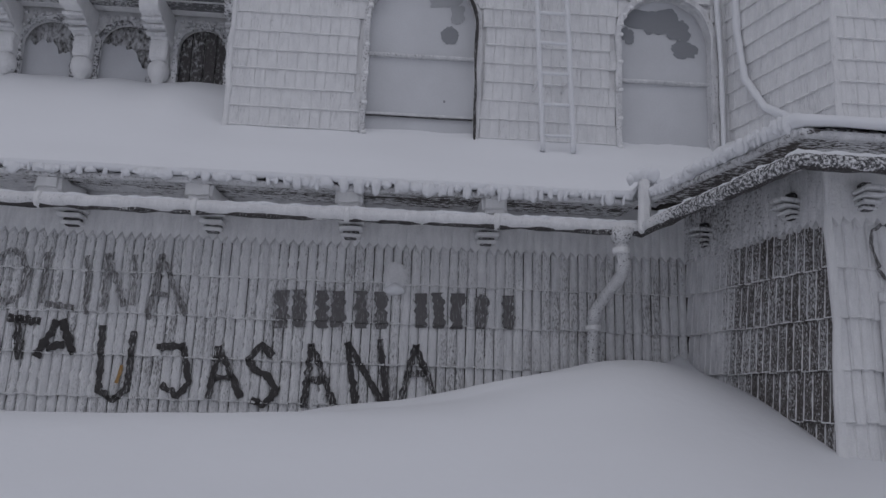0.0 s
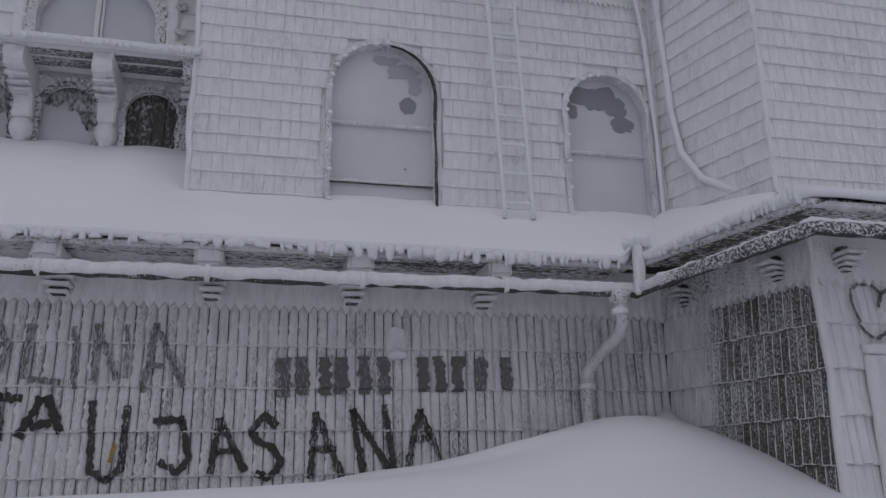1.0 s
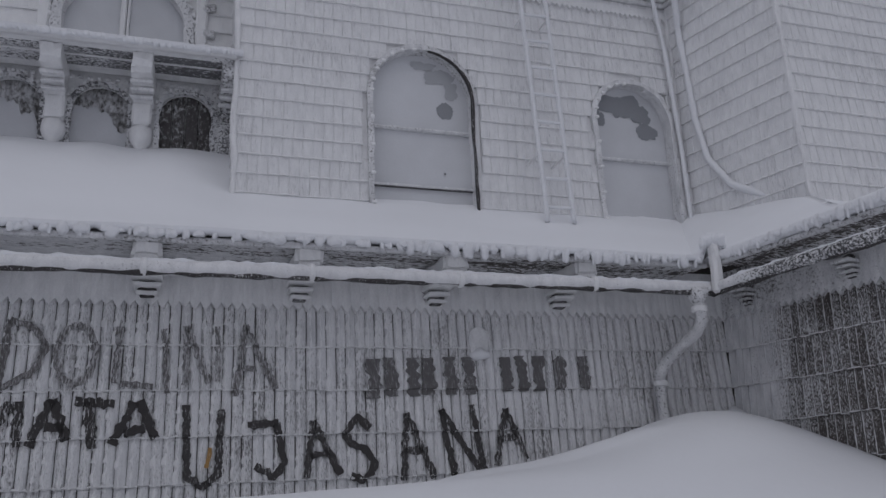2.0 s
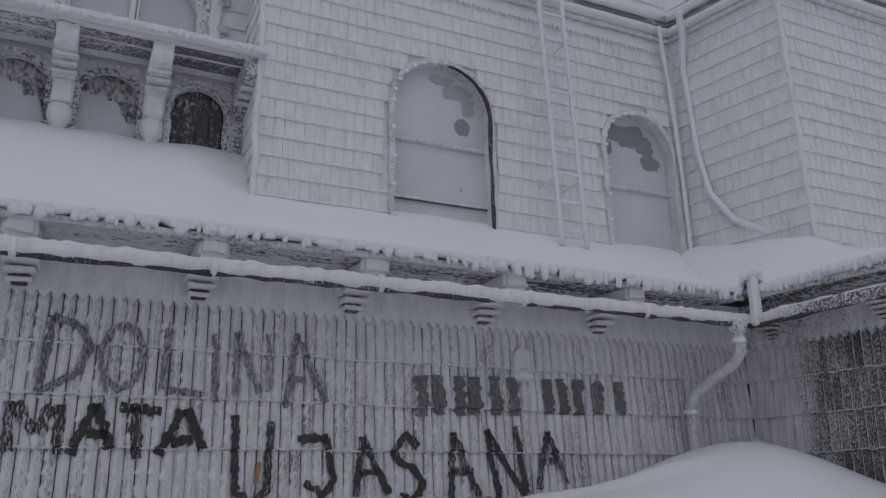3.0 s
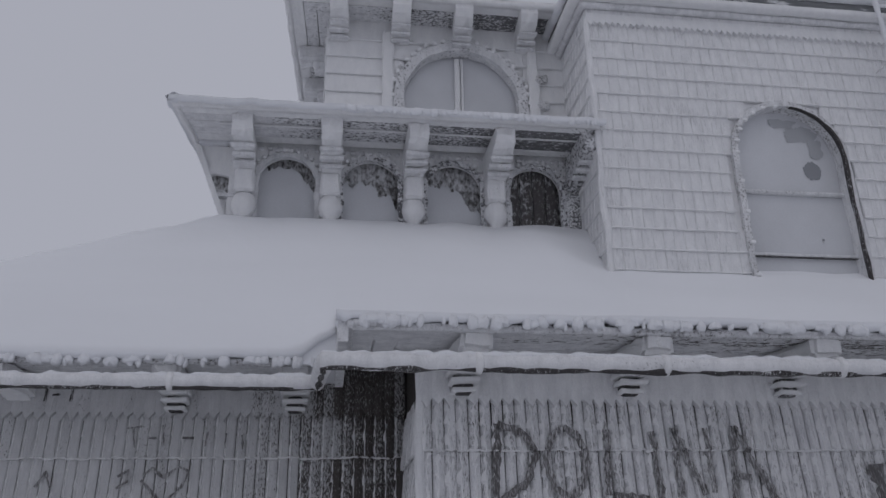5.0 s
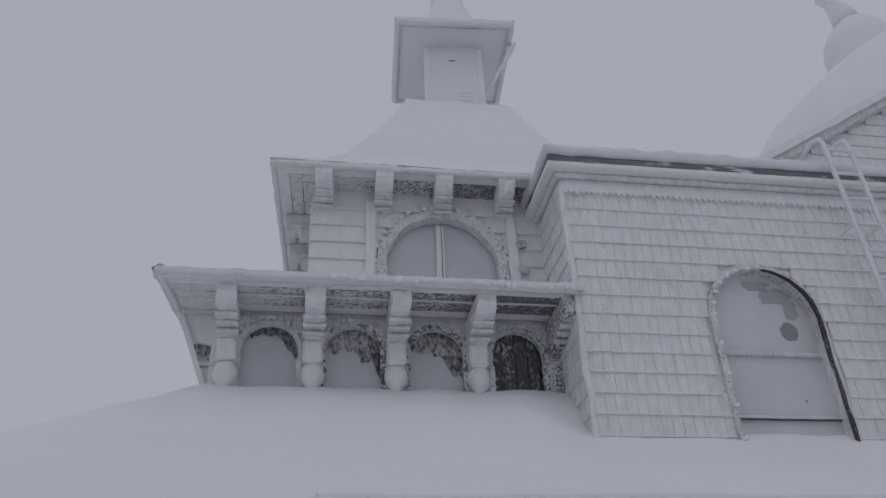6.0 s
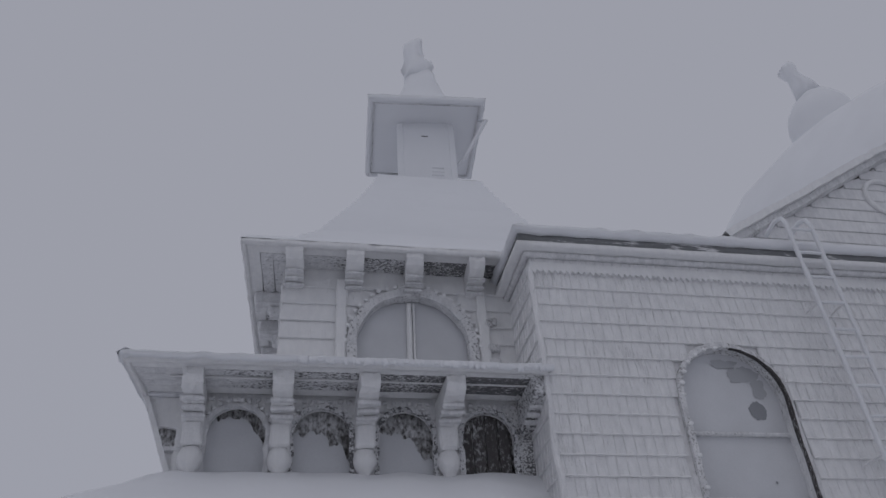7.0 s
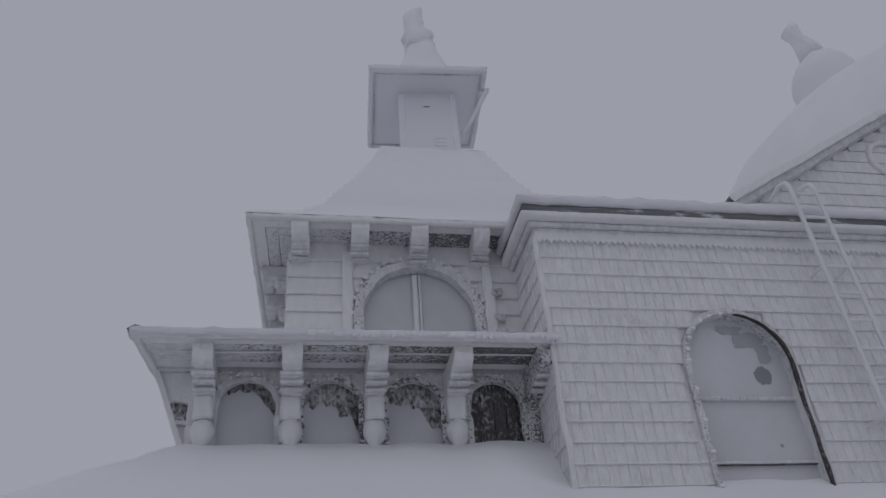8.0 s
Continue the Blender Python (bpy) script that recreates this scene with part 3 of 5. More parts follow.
JX = [-2.80 + 0.948 * i for i in range(5)]
gutter("gutter", [(-3.56, -0.6, GUTZ), (1.93, -0.6, GUTZ), (2.23, -2.06, GUTZ + 0.02), (8, -2.06, GUTZ + 0.02)], "rime-crusted gutter along the eave", [(x, -0.6, GUTZ) for x in JX])
gutter("gutter", [(-9, 0.3, GUTZ + 0.08), (-3.58, 0.3, GUTZ + 0.08), (-3.54, -0.6, GUTZ)], "rime-crusted gutter over the recessed wall", [(-4.4, 0.3, GUTZ + 0.08), (-5.4, 0.3, GUTZ + 0.08)])

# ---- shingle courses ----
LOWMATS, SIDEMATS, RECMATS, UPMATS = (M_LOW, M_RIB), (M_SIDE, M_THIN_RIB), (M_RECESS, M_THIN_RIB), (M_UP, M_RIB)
for xa, xb, rib, lip in ((WX0, -1.57, 0.038, 0.013), (-1.57, -0.05, 0.029, 0.012), (-0.05, 1.27, 0.017, 0.010), (1.27, WX1, 0.011, 0.008)):
    shingles(wall_low, (xa, 0), (xb, 0), low[:5], 0.066, LOWMATS, limit=80, first=lambda u, z: abs(z - 2.44), rib=rib, lip=lip, bulge=0.013, gap=0.004)
shingles(wall_side, (WX1, 0), (ANX, ANY), low, 0.066, SIDEMATS, rib=0.010, lip=0.008, bulge=0.003)
shingles(wall_front, (ANX, ANY), (5.0, ANY), low, 0.068, (M_FRIEZE, M_RIB), limit=120, rib=0.012, bulge=0.004, gap=0.001, lip=0.008)
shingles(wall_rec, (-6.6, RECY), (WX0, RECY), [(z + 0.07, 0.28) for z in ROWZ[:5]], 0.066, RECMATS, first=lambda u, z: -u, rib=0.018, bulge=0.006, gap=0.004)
shingles(wall_ret, (WX0, RECY), (WX0, 0), low, 0.066, LOWMATS)
teeth(wall_low, (WX0, 0), (WX1, 0), 3.14, M_FRIEZE)
teeth(wall_side, (WX1, 0), (ANX, ANY), 3.14, M_TRIM)
teeth(wall_front, (ANX, ANY), (4.2, ANY), 3.14, M_TRIMW)
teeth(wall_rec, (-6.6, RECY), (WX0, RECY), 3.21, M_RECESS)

NROWS = [(4.32 + 0.187 * k, 0.187) for k in range(15)]


def clear_of(holes, x0):
    def keep(u, z):
        x = x0 + u
        for a, b, _, top in holes:
            r = (b - a) / 2 + 0.05
            c = (a + b) / 2
            if abs(x - c) < r and (z < top - r + 0.05 or math.hypot(x - c, z - (top - r + 0.05)) < r):
                return False
        return True
    return keep


UP = dict(loose=0.3, rib=0.009, stagger=True, lip=0.017, proud=0.008, bulge=0.0015, gap=0.0006, ribs=4, back=0.003, under=0.25, top=1.0)
shingles(wall_nave, (NX0, NY), (NX1, NY), NROWS, 0.092, UPMATS, keep=clear_of((W1, W2), NX0), first=lambda u, z: u, limit=700, **UP)
shingles(wall_navew, (NX0, 3.2), (NX0, NY), NROWS, 0.092, UPMATS, **UP)
shingles(wall_ts, (NX1, NY), (TX, TY), NROWS, 0.092, UPMATS, **UP)
shingles(wall_tf, (TX, TY), (7.2, TY), NROWS, 0.092, UPMATS, limit=200, first=lambda u, z: u, **UP)


def corner_board(x, y, z0, z1, mat, parent):
    bm = bmesh.new()
    rough_box(bm, x - 0.026, x + 0.022, y - 0.024, y + 0.024, z0, z1, 0.05, 0.022, seed=x)
    part("corner_board", bm, mat, parent)


teeth(wall_nave, (NX0, NY), (NX1, NY), 6.95, M_TRIMW, 0.06, 0.10)
corner_board(WX0, -0.01, 1.2, 3.5, M_TRIMW, wall_low)
corner_board(ANX, ANY, 1.0, 3.5, M_TRIMW, wall_front)
corner_board(NX0, NY, 4.2, 7.0, M_UP, wall_nave)
corner_board(TX, TY, 4.0, 7.0, M_UP, wall_tf)
corner_board(NX1, NY - 0.01, 4.2, 7.0, M_TRIMW, wall_ts)

# ---- nave windows ----


def arc_pts(cx, top, r, n=20):
    return [(cx - r * math.cos(math.pi * i / n), top - r + r * math.sin(math.pi * i / n)) for i in range(n + 1)]


def ring(bm, outer, inner, y0, y1, jitter=0.0, mat=0):
    for (a, b), (c, d) in zip(zip(outer, outer[1:]), zip(inner, inner[1:])):
        vs = []
        for y in (y0, y1):
            for p in (a, b, d, c):
                vs.append((p[0] + jitter * noise.noise(Vector((p[0] * 30, 0, p[1] * 30))), y + jitter * noise.noise(Vector((p[0] * 30, 5, p[1] * 30))), p[1] + jitter * noise.noise(Vector((p[0] * 30, 9, p[1] * 30)))))
        put(bm, vs, ((0, 1, 2, 3), (7, 6, 5, 4), (0, 4, 5, 1), (1, 5, 6, 2), (2, 6, 7, 3), (3, 7, 4, 0)), mat)
    bmesh.ops.remove_doubles(bm, verts=bm.verts[:], dist=0.0005)
    bmesh.ops.recalc_face_normals(bm, faces=bm.faces[:])


def blob(bm, cx, cz, rx, rz, y, seed, n=56, rough=0.42):
    vs = []
    for i in range(n):
        a = 2 * math.pi * i / n
        k = 1 + rough * noise.noise(Vector((math.cos(a) * 1.6, math.sin(a) * 1.6, seed * 3.7))) + 0.22 * noise.noise(Vector((math.cos(a) * 5, math.sin(a) * 5, seed * 1.7)))
        vs.append((cx + rx * k * math.cos(a), y, cz + rz * k * math.sin(a)))
    f = bm.faces.new([bm.verts.new(v) for v in vs])
    if f.normal.y > 0:
        f.normal_flip()


def outline(x0, x1, z0, top, grow, n=20):
    r = (x1 - x0) / 2 + grow
    c = (x0 + x1) / 2
    a = arc_pts(c, top + grow, r, n)
    down = [(c - r, z0 + (a[0][1] - z0) * i / 10) for i in range(10)]
    up = [(c + r, a[-1][1] + (z0 - a[-1][1]) * (i + 1) / 10) for i in range(10)]
    return down + a + up


def nave_window(name, x0, x1, z0, top, transoms, patches, label):
    root = thing(name, label, "window", kind="structure")
    bm = bmesh.new()
    c, r = (x0 + x1) / 2, (x1 - x0) / 2
    poly = [(x0 + 0.01, z0)] + arc_pts(c, top - 0.01, r - 0.01) + [(x1 - 0.01, z0)]
    slab(bm, [(x, NY + 0.10, z) for x, z in poly], [(x, NY + 0.112, z) for x, z in poly])
    bmesh.ops.recalc_face_normals(bm, faces=bm.faces[:])
    part("pane", bm, M_WINGLASS, root, "pane blind with even grey frost")
    bm = bmesh.new()
    ring(bm, outline(x0, x1, z0, top, 0.035, 26), outline(x0, x1, z0, top, -0.02, 26), NY - 0.035, NY + 0.1, 0.012)
    part("window_frame", bm, M_TRIM, root, "arched frame with dark wood bared on one edge")
    o, q = outline(x0, x1, z0, top, -0.002, 26), outline(x0, x1, z0, top, -0.026, 26)
    k = 10 + 14
    bm = bmesh.new()
    o = [tuple(qb + (ob_ - qb) * min(1.0, max(0.05, (i - k) / 9)) for ob_, qb in zip(po, pq)) for i, (po, pq) in enumerate(zip(o, q))]
    ring(bm, o[k:], q[k:], NY - 0.050, NY - 0.01, 0.012)
    part("bare_edge", bm, M_HALF if name == "window_1" else M_POCK, root, "bare edge of the frame")
    bm = bmesh.new()
    for i, (px, pz) in enumerate(q[:k]):
        if i % 2 == 0:
            rough_box(bm, px - 0.04, px + 0.005, NY - 0.055, NY - 0.02, pz - 0.015, pz + 0.015, 0.05, 0.01, seed=i)
    part("rime_edging", bm, M_RIB, root, "knobs of rime along the jamb")
    for z in transoms:
        bm = bmesh.new()
        rough_box(bm, x0 + 0.01, x1 - 0.01, NY + 0.06, NY + 0.098, z - 0.020, z - 0.0135, 0.08, 0.003, seed=z)
        part("transom_edge", bm, M_HALF if z < 5 else M_POCK, root)
        bm = bmesh.new()
        rough_box(bm, x0 + 0.01, x1 - 0.01, NY + 0.055, NY + 0.098, z - 0.013, z + 0.013, 0.06, 0.006, seed=z)
        part("transom", bm, M_TRIM, root)
    for i, (px, pz, rx, rz) in enumerate(patches):
        bm = bmesh.new()
        blob(bm, px, pz, rx, rz, NY + 0.096 - 0.0012 * i, i + x0, 56, 0.14 if i == 0 else 0.42)
        part("thawed_patch", bm, M_THIN if name == "window_1" and 0 < i < 4 else M_CLEAR, root, "patch of bare dark glass")


nave_window("window_1", W1[0], W1[1], W1[2], W1[3], (5.32, 4.72), ((0.79, 5.56, 0.088, 0.088), (0.72, 5.93, 0.17, 0.09), (0.86, 5.80, 0.07, 0.12), (0.56, 6.04, 0.13, 0.05), (0.755, 4.88, 0.011, 0.011)), "arched window blind with frost, two thin transoms")
nave_window("window_2", W2[0], W2[1], W2[2], W2[3], (5.20,), ((3.10, 5.56, 0.13, 0.10), (2.82, 5.84, 0.27, 0.15), (2.54, 5.68, 0.07, 0.09), (3.05, 5.76, 0.13, 0.12)), "arched window blind with frost, thawed near its top")

# ---- nave cornice and roof ----


def run(bm, pts, prof, mat=0, jitter=0.0, size=0.12):
    """Sweeps the profile (out, up) along plan points; out is to the right-hand front of the way."""
    dense = []
    for a, b in zip(pts, pts[1:]):
        dense += line((*a, 0), (*b, 0), size)[:-1]
    dense.append(Vector((*pts[-1], 0)))
    rows = []
    for i, p in enumerate(dense):
        d0 = (p - dense[i - 1]).normalized() if i else None
        d1 = (dense[i + 1] - p).normalized() if i + 1 < len(dense) else None
        d0, d1 = d0 or d1, d1 or d0
        n0, n1 = Vector((d0.y, -d0.x, 0)), Vector((d1.y, -d1.x, 0))
        nn = (n0 + n1).normalized()
        k = 1 / max(0.4, nn.dot(n0))
        row = []
        for o, u in prof:
            q = p + nn * (o * k) + Vector((0, 0, u))
            q += noise.noise_vector(q * 11) * jitter
            row.append(bm.verts.new(q))
        rows.append(row)
    m = len(prof)
    for u, v in zip(rows, rows[1:]):
        for k in range(m):
            bm.faces.new((u[k], v[k], v[(k + 1) % m], u[(k + 1) % m])).material_index = mat
    bm.faces.new(rows[0]).material_index = mat
    bm.faces.new(rows[-1][::-1]).material_index = mat
    bmesh.ops.recalc_face_normals(bm, faces=bm.faces[:])


NPATH = [(NX0, 5.0), (NX0, NY), (NX1, NY), (TX, TY), (9, TY)]
cornice = thing("cornice", "boxed wooden cornice with patches of bare dark wood under rime", "cornice", kind="structure")
for nm, prof, mat, jit in (("bed_moulding", [(0, 7.06), (0.045, 7.06), (0.06, 7.08), (0.065, 7.10), (0, 7.10)], M_POCK, 0.008),
                           ("soffit", [(0, 7.104), (0.14, 7.104), (0.15, 7.13), (0.15, 7.165), (0, 7.165)], M_TRIMW, 0.006),
                           ("fascia", [(0.06, 7.169), (0.125, 7.169), (0.125, 7.26), (0.06, 7.26)], rimed("bare_fascia", 0.36, wood=(0.15, 0.155, 0.16), grain=9, stretch=(0.5, 0.5, 3), soft=0.05), 0.004),
                           ("snow_crust", [(0.0, 7.264), (0.15, 7.264), (0.18, 7.30), (0.17, 7.36), (0.09, 7.40), (0, 7.42)], LUMP, 0.03)):
    bm = bmesh.new()
    run(bm, NPATH, [(o, u + 0.035) for o, u in prof], 0, jit)
    smooth(part(nm, bm, mat, cornice))

bm = bmesh.new()
put(bm, [(NX0 - 0.1, NY - 0.1, 7.43), (12, NY - 0.1, 7.43), (12, 6.5, 7.9), (NX0 - 0.1, 6.5, 7.9)], [(0, 1, 2, 3)])
put(bm, [(TX - 0.2, TY - 0.1, 7.43), (12, TY - 0.1, 7.43), (12, 3, 7.6), (NX1 - .2, 3, 7.6)], [(0, 1, 2, 3)])
tagged(part("nave_roof", bm, SNOW, None), "low snow-covered roof above the nave", "roof", kind="structure")

# ---- ladder ----


def ladder(x0, x1, y, z0, z1):
    root = thing("ladder", "fixed iron ladder coated white with rime, hooked over the cornice", "ladder")
    for x in (x0, x1):
        t = x - 0.16
        pts = line((x, y, z0), (t, y - 0.06, z1), 0.08) + [Vector((t - 0.01, y - 0.03, z1 + 0.09)), Vector((t - 0.01, y + 0.08, z1 + 0.13)), Vector((t, y + 0.3, z1 + 0.10))]
        bm = bmesh.new()
        tube(bm, pts, 0.024, 8, 0.35, seed=x)
        smooth(part("stile", bm, LUMP, root))
    z = z0 + 0.15
    while z < z1 + 0.05:
        bm = bmesh.new()
        yy = y - 0.06 * (z - z0) / (z1 - z0)
        dx = -0.16 * (z - z0) / (z1 - z0)
        tube(bm, line((x0 + dx, yy, z), (x1 + dx, yy, z), 0.05), 0.017, 8, 0.3, seed=z)
        smooth(part("rung", bm, LUMP, root))
        z += 0.296
    for z in (5.0, 6.6):
        for x in (x0, x1):
            bm = bmesh.new()
            tube(bm, [(x - 0.05, y - 0.02, z), (x - 0.05, NY, z)], 0.012, 6)
            part("wall_tie", bm, M_TRIMW, root)


ladder(1.64, 1.92, 1.30, 4.32, 7.50)

# ---- gallery over the porch ----
GX = [-4.29, -3.555, -2.82, -2.075]
GY = 2.12


def lean(y):
    """The outer edge of the gallery's end eave, which runs back a little askew."""
    return -4.84 + 0.115 * (y - 1.53)


def gallery():
    root = thing("gallery", "open wooden gallery of small arches under a rimed eave", "gallery", kind="structure")
    # arcade boards, front and end
    ars = [(-4.195, -3.68), (-3.455, -2.94), (-2.70, -2.19), (-1.93, -1.44)]
    bm = bmesh.new()
    x = -4.44
    n = 12
    for a, b in ars:
        r = (b - a) / 2
        c = (a + b) / 2
        pts = arc_pts(c, 5.72, r, n)
        for (ua, za), (ub, zb) in zip(pts, pts[1:]):
            slab(bm, [(ua, GY + 0.06, za), (ub, GY + 0.06, zb), (ub, GY + 0.06, 5.9), (ua, GY + 0.06, 5.9)], [(ua, GY + 0.12, za), (ub, GY + 0.12, zb), (ub, GY + 0.12, 5.9), (ua, GY + 0.12, 5.9)])
        slab(bm, [(x, GY + 0.06, 4.9), (a, GY + 0.06, 4.9), (a, GY + 0.06, 5.9), (x, GY + 0.06, 5.9)], [(x, GY + 0.12, 4.9), (a, GY + 0.12, 4.9), (a, GY + 0.12, 5.9), (x, GY + 0.12, 5.9)])
        x = b
    slab(bm, [(x, GY + 0.06, 4.9), (NX0, GY + 0.06, 4.9), (NX0, GY + 0.06, 5.9), (x, GY + 0.06, 5.9)], [(x, GY + 0.12, 4.9), (NX0, GY + 0.12, 4.9), (NX0, GY + 0.12, 5.9), (x, GY + 0.12, 5.9)])
    bmesh.ops.recalc_face_normals(bm, faces=bm.faces[:])
    part("arcade_board", bm, M_ARC, root)
    # the bay beside the end pillar: raked barge board, dark opening and rail
    for nm, poly, ya, yb, mat in (("barge_board", [(-4.76, 5.80), (-4.71, 5.80), (-4.41, 5.02), (-4.46, 5.02)], 2.16, 2.20, M_TRIMW),
                                  ("end_arcade_board", [(-4.74, 5.80), (-4.36, 5.80), (-4.36, 5.47), (-4.45, 5.51), (-4.56, 5.53), (-4.63, 5.52)], 2.20, 2.24, M_TRIMW),
                                  ("back_panel", [(-4.66, 5.58), (-4.34, 5.58), (-4.34, 4.95), (-4.41, 4.95)], 2.29, 2.33, M_BACK),
                                  ("rail", [(-4.57, 5.335), (-4.36, 5.335), (-4.36, 5.30), (-4.555, 5.30)], 2.168, 2.25, M_POCK),
                                  ("rail_panel", [(-4.55, 5.296), (-4.36, 5.296), (-4.36, 5.0), (-4.43, 5.0)], 2.22, 2.26, M_TRIMW)):
        bm = bmesh.new()
        slab(bm, [(x, ya, z) for x, z in poly], [(x, yb, z) for x, z in poly])
        bmesh.ops.recalc_face_normals(bm, faces=bm.faces[:])
        part(nm, bm, mat, root)
    for i, (a, b) in enumerate(ars):
        c, r = (a + b) / 2, (b - a) / 2
        bm = bmesh.new()
        ring(bm, outline(a, b, 5.0, 5.72, 0.035, 16), outline(a, b, 5.0, 5.72, -0.012, 16), GY + 0.035, GY + 0.07, 0.02)
        part("arch_trim", bm, M_POCK if i < 1 else M_POCKD, root, "scalloped arch edge pitted with dark spots")
        for k, (px, pz) in enumerate(arc_pts(c, 5.775, r + 0.055, 15)):
            bm = bmesh.new()
            rough_box(bm, px - 0.018, px + 0.018, GY + 0.025, GY + 0.06, pz - 0.018, pz + 0.018, 0.05, 0.012, seed=k + i)
            part("knob", bm, M_ARC, root)
        bm = bmesh.new()
        rough_box(bm, a - 0.1, b + 0.1, 2.31, 2.35, 4.9, 5.9, 0.12, 0.004, seed=i)
        part("back_panel", bm, M_BACK, root)
        if i < 3:
            bm = bmesh.new()
            k = (0.64, 0.52, 0.51)[i]
            pts = []
            m = 40
            for j in range(m + 1):
                u = j / m
                h = 5.0 + k * (1 - (0.6, 0.5, 0.5)[i] * max(0, u - (0.62, 0.5, 0.45)[i]) / 0.5) + (0.04, 0.10, 0.09)[i] * noise.noise(Vector((u * 7, i * 3.1 + 1, 0))) + 0.04 * noise.noise(Vector((u * 26, i * 2.3, 4)))
                pts.append((a - 0.03 + (b - a + 0.06) * u, h))
            poly = [(a - 0.03, 4.95)] + pts + [(b + 0.03, 4.95)]
            slab(bm, [(x, 2.262, z) for x, z in poly], [(x, 2.288, z) for x, z in poly])
            bmesh.ops.recalc_face_normals(bm, faces=bm.faces[:])
            part("blown_snow", bm, M_WINGLASS, root, "wind-packed rime filling the arch")
        else:
            for j in range(4):
                bm = bmesh.new()
                w = (b - a) / 4
                rough_box(bm, a + j * w + 0.006, a + (j + 1) * w - 0.006, 2.28, 2.309, 4.95, 5.8, 0.2, 0.003, seed=j)
                part("door_board", bm, M_DOOR, root)
    for i, x in enumerate(GX):
        bm = bmesh.new()
        lathe(bm, [(0.055, 4.9), (0.06, 5.10), (0.088, 5.13), (0.104, 5.18), (0.106, 5.22), (0.092, 5.27), (0.07, 5.295)], (x, GY, 0), 12)
        for v in bm.verts:
            v.co += noise.noise_vector(v.co * 12) * 0.012
        smooth(part("baluster_ball", bm, M_TRIMW, root))
        bm = bmesh.new()
        rough_box(bm, x - 0.085, x + 0.085, GY - 0.09, GY + 0.06, 5.30, 5.52, 0.06, 0.014, seed=i)
        part("pillar", bm, M_TRIMW, root)
    for i, x in enumerate(GX + [NX0 - 0.03]):
        bm = bmesh.new()
        w = 0.085
        prof = [(1.60, 5.80), (1.585, 5.72), (1.60, 5.66), (1.66, 5.63), (1.75, 5.62), (1.82, 5.585), (1.89, 5.57), (1.97, 5.54), (2.03, 5.51), (GY + 0.05, 5.49), (GY + 0.05, 5.80)]
        slab(bm, [(x - w, y, z) for y, z in prof], [(x + w, y, z) for y, z in prof])
        bmesh.ops.subdivide_edges(bm, edges=[e for e in bm.edges if abs(e.verts[0].co.x - e.verts[1].co.x) > 0.1], cuts=3)
        for v in bm.verts:
            v.co += noise.noise_vector(v.co * 16) * 0.022
        bmesh.ops.recalc_face_normals(bm, faces=bm.faces[:])
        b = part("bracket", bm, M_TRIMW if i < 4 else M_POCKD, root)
        for k, (yy, zz) in enumerate(((1.77, 5.605), (1.86, 5.57), (1.95, 5.535))):
            bm = bmesh.new()
            rough_box(bm, x - w - 0.015, x + w + 0.015, yy - 0.03, yy + 0.03, zz - 0.028, zz + 0.006, 0.05, 0.010, seed=k + i)
            part("scroll", bm, M_POCK, b)
    for i in range(5):
        bm = bmesh.new()
        y0 = 1.52 + 0.125 * i
        rough_box(bm, -4.80, NX0, y0, y0 + 0.118, 5.80 + 0.006 * i, 5.83 + 0.006 * i, 0.3, 0.004, seed=i)
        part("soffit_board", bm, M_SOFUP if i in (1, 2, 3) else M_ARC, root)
    for yy in (1.765,):
        bm = bmesh.new()
        rough_box(bm, -4.5, NX0, yy, yy + 0.012, 5.788, 5.806, 0.1, 0.003, seed=yy)
        part("batten", bm, M_TRIMW, root)
    for k in range(38):
        bm = bmesh.new()
        xx = -4.36 + k * 0.081
        rough_box(bm, xx, xx + 0.045, GY + 0.03, GY + 0.06, 5.765, 5.80, 0.05, 0.006, seed=k)
        part("dentil", bm, M_POCK, root)
    for i in range(3):
        bm = bmesh.new()
        a, b = -4.80 + 0.13 * i, -4.671 + 0.13 * i
        slab(bm, [(a + 0.06, 2.15, 5.80 + .006 * i), (b + 0.06, 2.15, 5.80 + .006 * i), (b + 0.31, 4.3, 5.80 + .006 * i), (a + 0.31, 4.3, 5.80 + .006 * i)],
             [(a + 0.06, 2.15, 5.83 + .006 * i), (b + 0.06, 2.15, 5.83 + .006 * i), (b + 0.31, 4.3, 5.83 + .006 * i), (a + 0.31, 4.3, 5.83 + .006 * i)])
        bmesh.ops.recalc_face_normals(bm, faces=bm.faces[:])
        part("soffit_board", bm, M_THICK, root)
    bm = bmesh.new()
    run(bm, [(lean(4.3) + 0.04, 4.3), (-4.80, 1.53), (NX0, 1.53)], [(-0.01, 5.79), (0.04, 5.79), (0.05, 5.86), (-0.01, 5.86)], 0, 0.007)
    smooth(part("fascia", bm, M_TRIMW, root))
    # roof with its snow
    bm = bmesh.new()
    xs = steps(-4.86, NX0 + 0.05, 0.06)
    rows = []
    for x in xs:
        e = 0.02 * noise.noise(Vector((x * 4, 0, 0)))
        d = 0.03 * noise.noise(Vector((x * 7, 3, 0)))
        rows.append([bm.verts.new(v) for v in ((x, 1.60, 5.86), (x, 1.47 + e, 5.80 + d * 0.9), (x, 1.44 + e, 5.845 + d * .4), (x, 1.50, 5.885 + d * .5), (x, 1.8, 5.94), (x, 2.4, 6.05))])
    for u, v in zip(rows, rows[1:]):
        for k in range(5):
            bm.faces.new((u[k], v[k], v[k + 1], u[k + 1]))
    rows = []
